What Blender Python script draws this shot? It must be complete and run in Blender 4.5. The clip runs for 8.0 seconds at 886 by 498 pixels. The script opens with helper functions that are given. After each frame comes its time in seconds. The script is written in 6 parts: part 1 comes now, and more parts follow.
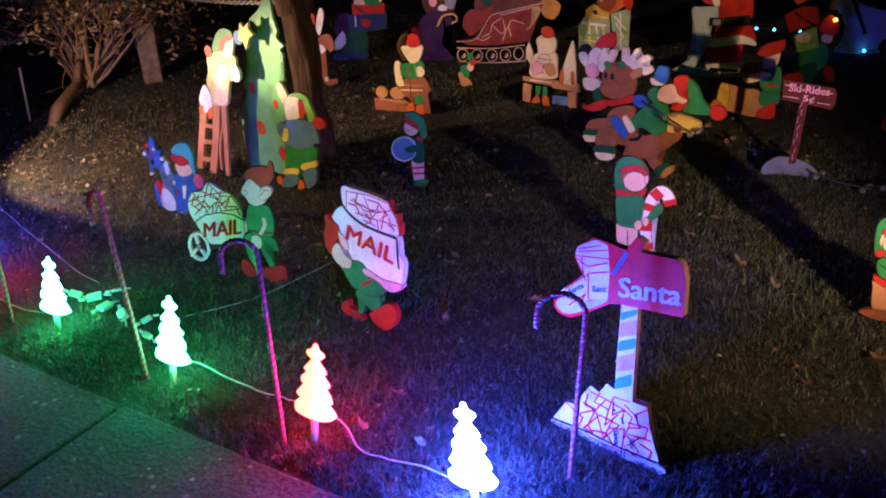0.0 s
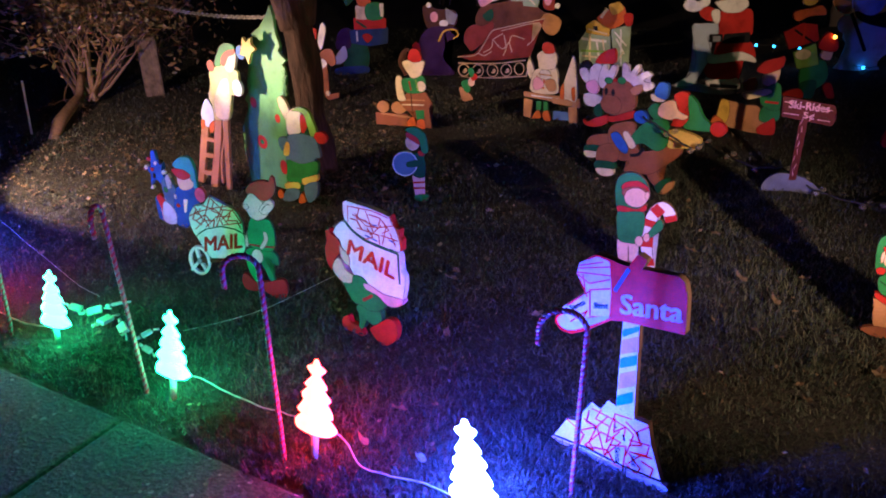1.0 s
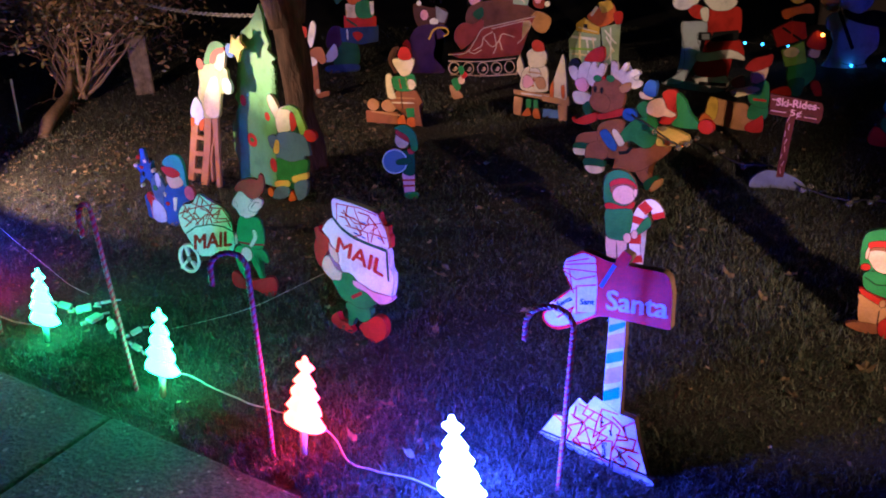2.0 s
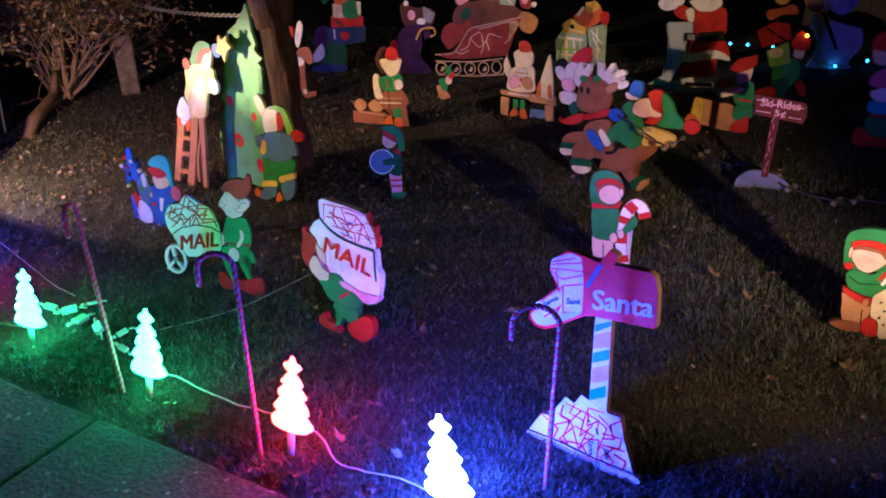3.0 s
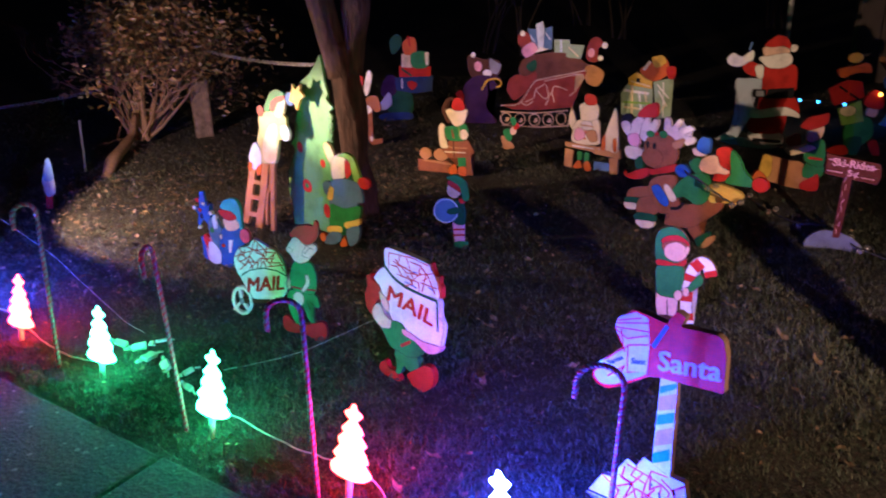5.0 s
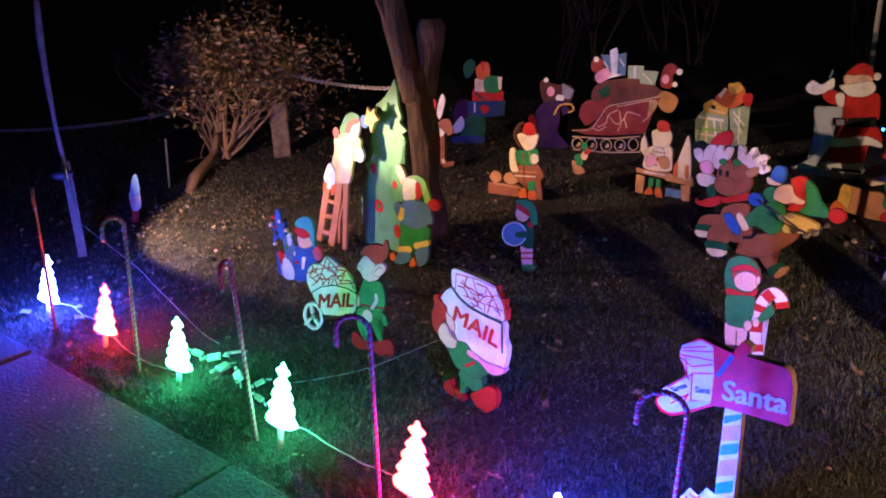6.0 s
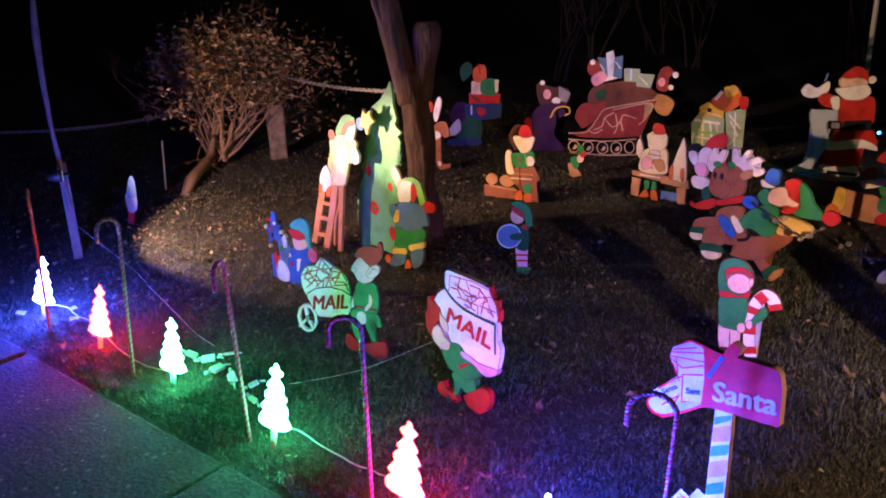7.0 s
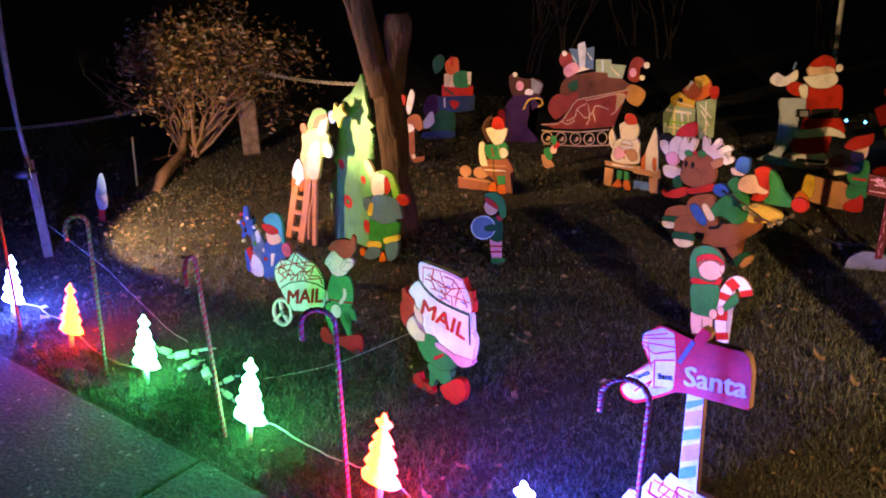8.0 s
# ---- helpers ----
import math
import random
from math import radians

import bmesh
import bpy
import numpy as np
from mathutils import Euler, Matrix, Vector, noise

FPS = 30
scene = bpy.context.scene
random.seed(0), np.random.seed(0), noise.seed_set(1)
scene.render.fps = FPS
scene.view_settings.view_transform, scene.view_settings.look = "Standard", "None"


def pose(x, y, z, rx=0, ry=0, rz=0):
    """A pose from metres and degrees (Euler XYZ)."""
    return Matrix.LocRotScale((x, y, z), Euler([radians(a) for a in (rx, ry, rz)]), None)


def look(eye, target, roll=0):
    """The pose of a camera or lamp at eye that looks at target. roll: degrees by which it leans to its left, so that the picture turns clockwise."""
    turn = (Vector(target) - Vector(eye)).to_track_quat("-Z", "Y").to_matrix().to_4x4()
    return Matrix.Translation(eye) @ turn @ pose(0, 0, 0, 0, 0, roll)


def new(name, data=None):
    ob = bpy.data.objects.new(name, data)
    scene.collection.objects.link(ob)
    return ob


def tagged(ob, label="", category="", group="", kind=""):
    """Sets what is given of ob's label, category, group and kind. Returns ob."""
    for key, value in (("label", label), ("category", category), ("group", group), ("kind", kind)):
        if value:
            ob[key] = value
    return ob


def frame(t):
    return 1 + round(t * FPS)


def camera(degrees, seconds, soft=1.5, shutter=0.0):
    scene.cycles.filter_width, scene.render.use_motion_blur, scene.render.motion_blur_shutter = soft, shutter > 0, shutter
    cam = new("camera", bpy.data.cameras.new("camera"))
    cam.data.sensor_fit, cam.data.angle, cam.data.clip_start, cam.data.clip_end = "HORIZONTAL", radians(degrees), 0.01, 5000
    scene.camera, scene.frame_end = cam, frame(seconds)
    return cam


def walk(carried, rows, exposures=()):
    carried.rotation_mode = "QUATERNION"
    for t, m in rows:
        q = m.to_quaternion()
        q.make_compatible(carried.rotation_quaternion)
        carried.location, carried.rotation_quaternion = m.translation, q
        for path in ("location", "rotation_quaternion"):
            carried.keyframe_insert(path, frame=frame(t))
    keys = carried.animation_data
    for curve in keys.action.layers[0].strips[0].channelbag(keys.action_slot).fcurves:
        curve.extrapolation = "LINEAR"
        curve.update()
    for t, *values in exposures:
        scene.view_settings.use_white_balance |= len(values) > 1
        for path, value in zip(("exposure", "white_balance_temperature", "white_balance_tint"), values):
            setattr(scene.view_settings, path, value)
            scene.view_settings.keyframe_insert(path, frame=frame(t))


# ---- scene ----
cam = camera(56.6, 8.0, soft=1.9, shutter=0.4)
PATH = [
    (0.0, (0.457, -0.01, 1.656), (0.282, 1.589, 0.848), -1.8),
    (0.5, (0.455, -0.009, 1.664), (0.285, 1.597, 0.868), -1.7),
    (1.0, (0.45, -0.008, 1.663), (0.276, 1.604, 0.881), -1.5),
    (1.5, (0.458, -0.013, 1.667), (0.28, 1.6, 0.888), -1.6),
    (2.0, (0.466, -0.02, 1.665), (0.308, 1.592, 0.879), -1.4),
    (3.5, (0.469, -0.026, 1.67), (0.339, 1.588, 0.884), -1.1),
    (4.0, (0.465, -0.016, 1.672), (0.329, 1.606, 0.903), -1.2),
    (4.5, (0.457, -0.022, 1.68), (0.29, 1.61, 0.939), -1.4),
    (5.0, (0.444, -0.033, 1.697), (0.187, 1.607, 1.002), -0.9),
    (5.2, (0.444, -0.044, 1.712), (0.137, 1.592, 1.026), -1.0),
    (6.5, (0.474, -0.087, 1.716), (0.058, 1.544, 1.08), -1.2),
    (7.0, (0.482, -0.083, 1.714), (0.076, 1.549, 1.072), -1.1),
    (7.5, (0.491, -0.083, 1.71), (0.105, 1.552, 1.063), -1.3),
    (8.0, (0.496, -0.085, 1.705), (0.14, 1.553, 1.05), -1.4),
]
walk(cam, [(t, look(eye, target, roll)) for t, eye, target, roll in PATH],
     exposures=[(0.0, -0.05, 6800, 5), (0.4, -0.1, 6050, 11), (3.5, -0.1, 6050, 11), (5.0, 0.1, 6100, 15), (6.5, 0.2, 6250, 24),
                (7.2, 0.3, 6600, 20), (7.6, 0.35, 7000, 15), (8.0, 0.55, 9000, 2)])

# ---- night sky and the yard's own lamps ----
world = bpy.data.worlds.new("night")
scene.world = world
world.use_nodes = True
wbg = world.node_tree.nodes["Background"]
wbg.inputs["Color"].default_value = (0.35, 0.42, 0.6, 1)
wbg.inputs["Strength"].default_value = 0.009


def spot(name, eye, target, watts, degrees, colour, blend=0.25, size=0.05):
    data = bpy.data.lights.new(name, "SPOT")
    data.energy, data.spot_size, data.spot_blend = watts, radians(degrees), blend
    data.color, data.shadow_soft_size = colour, size
    ob = new(name, data)
    ob.matrix_world = look(eye, target)
    return ob


WARM = (1.0, 0.63, 0.39)
FLOOD_A = (-2.56, 3.68, 0.52)
FLOOD_B = (2.07, 1.02, 0.78)
spot("flood_light_glow", FLOOD_A, (-0.6, 5.45, 0.5), 122, 124, WARM, 0.22, 0.03)
spot("flood_light_core", FLOOD_A, (-0.81, 4.0, 0.67), 440, 19, (1.0, 0.78, 0.5), 1.0, 0.015)
spot("flood_light_beam", FLOOD_A, (0.35, 6.0, 0.62), 310, 50, WARM, 1.0, 0.03)
spot("flood_light_glow", FLOOD_B, (0.6, 4.0, 0.70), 118, 75, (1.0, 0.66, 0.4), 0.6, 0.03)
spot("flood_light_beam", FLOOD_B, (1.0, 5.2, 0.4), 260, 44, (1.0, 0.65, 0.42), 1.0, 0.03)

# ---- materials ----


def mat(name):
    m = bpy.data.materials.new(name)
    m.use_nodes = True
    nt = m.node_tree
    return m, nt, nt.nodes["Principled BSDF"]


def noise_ramp(nt, scale, stops, detail=6.0, vec=None, rough=0.6):
    n = nt.nodes.new("ShaderNodeTexNoise")
    n.inputs["Scale"].default_value, n.inputs["Detail"].default_value = scale, detail
    n.inputs["Roughness"].default_value = rough
    if vec is None:
        tc = nt.nodes.new("ShaderNodeTexCoord")
        vec = tc.outputs["Object"]
    nt.links.new(vec, n.inputs["Vector"])
    r = nt.nodes.new("ShaderNodeValToRGB")
    els = r.color_ramp.elements
    els[0].position, els[0].color = stops[0][0], (*stops[0][1], 1)
    els[1].position, els[1].color = stops[-1][0], (*stops[-1][1], 1)
    for p, c in stops[1:-1]:
        e = els.new(p)
        e.color = (*c, 1)
    nt.links.new(n.outputs["Fac"], r.inputs["Fac"])
    return n, r


def bump(nt, bsdf, source, strength, distance):
    b = nt.nodes.new("ShaderNodeBump")
    b.inputs["Strength"].default_value, b.inputs["Distance"].default_value = strength, distance
    nt.links.new(source, b.inputs["Height"])
    nt.links.new(b.outputs["Normal"], bsdf.inputs["Normal"])


def mixed(nt, a, b, fac, mode="MULTIPLY"):
    mx = nt.nodes.new("ShaderNodeMix")
    mx.data_type, mx.blend_type = "RGBA", mode
    mx.inputs[0].default_value = fac
    nt.links.new(a, mx.inputs[6])
    nt.links.new(b, mx.inputs[7])
    return mx.outputs[2]


def painted(name, colour, rough=0.42, fade=0.5):
    """Exterior paint on plywood: brushed, slightly faded and scuffed."""
    m, nt, b = mat(name)
    lo = tuple(c * 0.62 for c in colour)
    hi = tuple(min(1, c * 1.12 + 0.004) for c in colour)
    n, r = noise_ramp(nt, 9.0, [(0.3, lo), (0.5, colour), (0.75, hi)], 8)
    n2, r2 = noise_ramp(nt, 130.0, [(0.35, (1 - 0.35 * fade,) * 3), (0.6, (1, 1, 1))], 3)
    nt.links.new(mixed(nt, r.outputs["Color"], r2.outputs["Color"], 0.8), b.inputs["Base Color"])
    b.inputs["Roughness"].default_value = rough
    b.inputs["Specular IOR Level"].default_value = 0.1
    bump(nt, b, n2.outputs["Fac"], 0.15, 0.001)
    return m


PAL = {
    "red": (0.50, 0.028, 0.02), "orange": (0.62, 0.13, 0.03), "brick": (0.42, 0.022, 0.022),
    "green": (0.03, 0.22, 0.06), "dgreen": (0.012, 0.085, 0.04), "lime": (0.22, 0.42, 0.08), "leaf": (0.05, 0.3, 0.1),
    "blue": (0.03, 0.11, 0.42), "slate": (0.09, 0.17, 0.3), "pale": (0.55, 0.62, 0.72),
    "skin": (0.74, 0.49, 0.36), "ivory": (0.7, 0.6, 0.52), "umber": (0.14, 0.05, 0.03), "cream": (0.75, 0.62, 0.4), "white": (0.78, 0.75, 0.7), "grey": (0.28, 0.29, 0.32),
    "tan": (0.48, 0.23, 0.1), "brown": (0.29, 0.1, 0.045), "dbrown": (0.075, 0.03, 0.018), "black": (0.012, 0.012, 0.014),
    "gold": (0.65, 0.4, 0.06), "yellow": (0.72, 0.5, 0.12), "pink": (0.7, 0.12, 0.22), "magenta": (0.9, 0.01, 0.012),
    "purple": (0.04, 0.014, 0.055), "line": (0.02, 0.014, 0.012), "ply": (0.34, 0.2, 0.1), "teal": (0.04, 0.38, 0.45), "rose": (0.75, 0.35, 0.42),
    "snow": (0.6, 0.63, 0.72), "maroon": (0.11, 0.018, 0.02), "rust": (0.27, 0.042, 0.032), "butter": (0.58, 0.52, 0.22), "scroll": (0.62, 0.43, 0.3), "sage": (0.3, 0.4, 0.26), "fir": (0.13, 0.34, 0.13), "icy": (0.16, 0.17, 0.24), "navy": (0.02, 0.045, 0.15), "sawn": (0.32, 0.18, 0.14),
}
PAINT = {k: painted("paint_" + k, c) for k, c in PAL.items()}

# lawn soil, grass, concrete, bark
SOIL, nt, b = mat("lawn_soil")
n, r = noise_ramp(nt, 1.3, [(0.3, (0.03, 0.027, 0.026)), (0.5, (0.05, 0.044, 0.04)), (0.72, (0.085, 0.07, 0.055))], 10)
n2, r2 = noise_ramp(nt, 55.0, [(0.3, (0.35, 0.35, 0.35)), (0.7, (1, 1, 1))], 6)
nt.links.new(mixed(nt, r.outputs["Color"], r2.outputs["Color"], 1.0), b.inputs["Base Color"])
b.inputs["Roughness"].default_value = 0.95
bump(nt, b, n2.outputs["Fac"], 0.9, 0.02)

BLADE, nt, b = mat("grass_blade")
geo = nt.nodes.new("ShaderNodeNewGeometry")
r = nt.nodes.new("ShaderNodeValToRGB")
for p, c in ((0.25, (0.06, 0.085, 0.06)), (0.5, (0.085, 0.1, 0.07)), (0.8, (0.115, 0.12, 0.08))):
    e = r.color_ramp.elements.new(p)
    e.color = (*c, 1)
r.color_ramp.elements[0].color = (0.03, 0.045, 0.035, 1)
r.color_ramp.elements[-1].color = (0.17, 0.15, 0.09, 1)
nt.links.new(geo.outputs["Random Per Island"], r.inputs["Fac"])
n2, r2 = noise_ramp(nt, 1.7, [(0.32, (0.5, 0.52, 0.46)), (0.62, (1, 1, 1))], 5)
nt.links.new(mixed(nt, r.outputs["Color"], r2.outputs["Color"], 1.0), b.inputs["Base Color"])
b.inputs["Roughness"].default_value = 0.6

CONCRETE, nt, b = mat("concrete")
n, r = noise_ramp(nt, 2.2, [(0.3, (0.022, 0.023, 0.022)), (0.5, (0.047, 0.046, 0.044)), (0.72, (0.085, 0.083, 0.079))], 9)
n2, r2 = noise_ramp(nt, 62.0, [(0.36, (0.28, 0.28, 0.28)), (0.5, (0.75, 0.75, 0.75)), (0.66, (1.25, 1.25, 1.2))], 7)
vo = nt.nodes.new("ShaderNodeTexVoronoi")
vo.inputs["Scale"].default_value = 26.0
tc = nt.nodes.new("ShaderNodeTexCoord")
nt.links.new(tc.outputs["Object"], vo.inputs["Vector"])
pr = nt.nodes.new("ShaderNodeValToRGB")
pr.color_ramp.elements[0].position, pr.color_ramp.elements[0].color = 0.24, (4.2, 4.1, 3.9, 1)
pr.color_ramp.elements[1].position, pr.color_ramp.elements[1].color = 0.28, (0.9, 0.9, 0.9, 1)
sep = nt.nodes.new("ShaderNodeSeparateColor")
nt.links.new(vo.outputs["Color"], sep.inputs["Color"])
madd = nt.nodes.new("ShaderNodeMath")
madd.operation = "MULTIPLY_ADD"
madd.inputs[1].default_value = 0.3
nt.links.new(sep.outputs["Red"], madd.inputs[0])
nt.links.new(vo.outputs["Distance"], madd.inputs[2])
nt.links.new(madd.outputs[0], pr.inputs["Fac"])
c1 = mixed(nt, r.outputs["Color"], r2.outputs["Color"], 1.0)
nt.links.new(mixed(nt, c1, pr.outputs["Color"], 0.9), b.inputs["Base Color"])
b.inputs["Roughness"].default_value = 0.8
bump(nt, b, n2.outputs["Fac"], 1.0, 0.012)

BARK, nt, b = mat("bark")
tc = nt.nodes.new("ShaderNodeTexCoord")
mp = nt.nodes.new("ShaderNodeMapping")
mp.inputs["Scale"].default_value = (1, 1, 0.22)
nt.links.new(tc.outputs["Object"], mp.inputs["Vector"])
n, r = noise_ramp(nt, 34.0, [(0.32, (0.018, 0.009, 0.007)), (0.52, (0.055, 0.027, 0.02)), (0.75, (0.11, 0.056, 0.042))], 9, mp.outputs["Vector"])
nt.links.new(r.outputs["Color"], b.inputs["Base Color"])
b.inputs["Roughness"].default_value = 0.9
bump(nt, b, n.outputs["Fac"], 1.0, 0.03)


def plain(name, colour, rough=0.5, metal=0.0, var=0.25, scale=30.0):
    m, nt, b = mat(name)
    n, r = noise_ramp(nt, scale, [(0.3, tuple(c * (1 - var) for c in colour)), (0.7, colour)], 6)
    nt.links.new(r.outputs["Color"], b.inputs["Base Color"])
    b.inputs["Roughness"].default_value, b.inputs["Metallic"].default_value = rough, metal
    bump(nt, b, n.outputs["Fac"], 0.2, 0.002)
    return m


def by_island(m, stops):
    """Each loose piece takes its own tone."""
    nt = m.node_tree
    g = nt.nodes.new("ShaderNodeNewGeometry")
    r = nt.nodes.new("ShaderNodeValToRGB")
    els = r.color_ramp.elements
    els[0].position, els[0].color = stops[0][0], (*stops[0][1], 1)
    els[1].position, els[1].color = stops[-1][0], (*stops[-1][1], 1)
    for p, c in stops[1:-1]:
        els.new(p).color = (*c, 1)
    nt.links.new(g.outputs["Random Per Island"], r.inputs["Fac"])
    nt.links.new(r.outputs["Color"], nt.nodes["Principled BSDF"].inputs["Base Color"])


DARK_TWIG = plain("dark_twig_bark", (0.05, 0.04, 0.035), 0.9, 0, 0.4, 40)
TWIG = plain("twig_bark", (0.34, 0.2, 0.115), 0.85, 0, 0.45, 40)
DRY_LEAF = plain("dry_leaf", (0.34, 0.21, 0.11), 0.7, 0, 0.4, 60)
BUSH_LEAF = plain("bush_leaf", (0.25, 0.17, 0.065), 0.45, 0, 0.5, 25)
by_island(BUSH_LEAF, ((0.0, (0.035, 0.033, 0.013)), (0.35, (0.09, 0.068, 0.025)), (0.7, (0.16, 0.092, 0.034)), (1.0, (0.26, 0.15, 0.065))))
by_island(DRY_LEAF, ((0.0, (0.05, 0.035, 0.022)), (0.5, (0.13, 0.085, 0.05)), (0.88, (0.21, 0.14, 0.08)), (1.0, (0.4, 0.29, 0.18))))
STEEL = plain("galvanised_steel", (0.3, 0.29, 0.29), 0.5, 0.25, 0.4, 60)
STONE = plain("pale_stone", (0.27, 0.19, 0.135), 0.9, 0, 0.7, 16)
OLDWOOD = plain("weathered_wood", (0.2, 0.16, 0.13), 0.9, 0, 0.5, 22)
CORD = plain("white_cord", (0.6, 0.6, 0.58), 0.5)
DARKCORD = plain("dark_cord", (0.03, 0.03, 0.032), 0.5)
STAKE_PLASTIC = plain("milky_plastic", (0.62, 0.6, 0.56), 0.4, 0, 0.12)
HOUSING = plain("black_housing", (0.02, 0.02, 0.022), 0.45)
SIDING = plain("brown_grey_siding", (0.13, 0.105, 0.095), 0.7, 0, 0.3, 6)
CANE_RED = plain("cane_red_plastic", (0.6, 0.04, 0.07), 0.3, 0, 0.2)
CANE_WHITE = plain("cane_white_plastic", (0.4, 0.19, 0.2), 0.3, 0, 0.15)


def glow(name, colour, strength):
    m, nt, b = mat(name)
    b.inputs["Base Color"].default_value = (0.6, 0.6, 0.58, 1)
    b.inputs["Roughness"].default_value = 0.35
    b.inputs["Emission Color"].default_value = (*colour, 1)
    b.inputs["Emission Strength"].default_value = strength
    return m


GLOW_GREEN = glow("lit_green_plastic", (0.034, 1.0, 0.34), 56)
GLOW_RED = glow("lit_red_plastic", (1.0, 0.018, 0.011), 70)
GLOW_BLUE = glow("lit_blue_plastic", (0.032, 0.066, 1.0), 640)
GLOW_BLUE_WEAK = glow("lit_blue_plastic_weak", (0.04, 0.08, 1.0), 420)
BULB_BLUE = glow("blue_led", (0.03, 0.35, 1.0), 9)
BULB_AMBER = glow("amber_led", (1.0, 0.45, 0.05), 7)
LENS = glow("flood_lens", (1.0, 0.8, 0.5), 0.3)

# ---- helpers of this scene ----


def part(name, bm, material, parent, label="", smooth=False):
    me = bpy.data.meshes.new(name)
    if isinstance(bm, bmesh.types.BMesh):
        bm.normal_update()
        bm.to_mesh(me)
        bm.free()
    else:
        me.from_pydata(bm[0], [], bm[1])
    for m in (material if isinstance(material, (list, tuple)) else [material]):
        me.materials.append(m)
    if smooth:
        me.polygons.foreach_set("use_smooth", [True] * len(me.polygons))
    ob = new(name, me)
    ob.parent = parent
    if label:
        tagged(ob, label)
    return ob


def thing(name, m, label, category, group="", kind=""):
    ob = new(name)
    ob.empty_display_size = 0.05
    ob.matrix_world = m
    return tagged(ob, label, category, group, kind)


def tube(bm, pts, radii, sides=8, cap=True, mat_index=0):
    """A round bar along pts."""
    pts = [Vector(p) for p in pts]
    if not isinstance(radii, (list, tuple)):
        radii = [radii] * len(pts)
    rings = []
    ref = None
    for i, p in enumerate(pts):
        d = (pts[min(i + 1, len(pts) - 1)] - pts[max(i - 1, 0)]).normalized()
        if ref is None:
            ref = d.orthogonal().normalized()
        else:
            ref = (ref - d * ref.dot(d)).normalized()
        w = d.cross(ref)
        rings.append([bm.verts.new(p + radii[i] * (math.cos(a) * ref + math.sin(a) * w))
                      for a in (2 * math.pi * k / sides for k in range(sides))])
    for a, b2 in zip(rings, rings[1:]):
        for k in range(sides):
            f = bm.faces.new((a[k], a[(k + 1) % sides], b2[(k + 1) % sides], b2[k]))
            f.smooth, f.material_index = True, mat_index
    if cap:
        for ring in (rings[0][::-1], rings[-1]):
            f = bm.faces.new(ring)
            f.material_index = mat_index
    return bm


def box(bm, c, s, rot=None, bevel=0.0):
    m = Matrix.Translation(c) @ (rot or Matrix.Identity(4)) @ Matrix.Diagonal((*s, 1))
    made = bmesh.ops.create_cube(bm, size=1.0, matrix=m)
    if bevel:
        edges = list({e for v in made["verts"] for e in v.link_edges})
        bmesh.ops.bevel(bm, geom=edges, offset=bevel, segments=2, affect="EDGES", profile=0.5)
    return bm


# ---- ground, pavement ----
EDGE = Vector((-0.86, 2.07, 0))            # where a joint meets the lawn
ALONG = Vector((0.910, -0.415, 0))
OUT = Vector((-0.415, -0.910, 0))          # from the lawn towards the street
SLAB, WIDTH = 1.40, 1.5


def strip_side(x, y):
    return (Vector((x, y, 0)) - EDGE).dot(OUT)


nx = np.concatenate([np.linspace(-400, -8, 14), np.linspace(-7, 7, 113), np.linspace(8, 400, 14)])
ny = np.concatenate([np.linspace(-400, -6, 12), np.linspace(-5, 11, 129), np.linspace(12, 400, 14)])
verts, faces = [], []
for yy in ny:
    for xx in nx:
        z = 0.012 * noise.noise((xx * 1.1, yy * 1.1, 0)) + 0.006 * noise.noise((xx * 5, yy * 5, 3))
        if strip_side(xx, yy) > -0.12:
            z = -0.03
        verts.append((xx, yy, z - 0.004))
k = len(nx)
for j in range(len(ny) - 1):
    for i in range(k - 1):
        faces.append((j * k + i, j * k + i + 1, (j + 1) * k + i + 1, (j + 1) * k + i))
lawn = part("ground", (verts, faces), SOIL, None, smooth=True)
tagged(lawn, "dark winter lawn with thin dormant grass and soil", "lawn", kind="structure")

pavement = thing("pavement", Matrix.Identity(4), "worn grey concrete pavement with open joints", "pavement", kind="structure")
turn = Matrix.Rotation(math.atan2(ALONG.y, ALONG.x), 4, "Z")
bm = box(bmesh.new(), (0, 0, 0), (SLAB - 0.014, WIDTH, 0.1), bevel=0.012)
bmesh.ops.triangulate(bm, faces=bm.faces[:])
slab_mesh = None
for i in range(-7, 8):
    c = EDGE + ALONG * SLAB * (i + 0.5) + OUT * (WIDTH / 2 - 0.012)
    if slab_mesh is None:
        ob = part("slab", bm, CONCRETE, pavement)
        slab_mesh = ob.data
    else:
        ob = new("slab", slab_mesh)
        ob.parent = pavement
    ob.matrix_world = Matrix.Translation((c.x, c.y, -0.045 + 0.004 * math.sin(i * 2.3))) @ turn @ pose(0, 0, 0, 0.15 * math.sin(i * 1.7), 0.2 * math.sin(i * 2.9), 0)

# ---- light-up trees ----


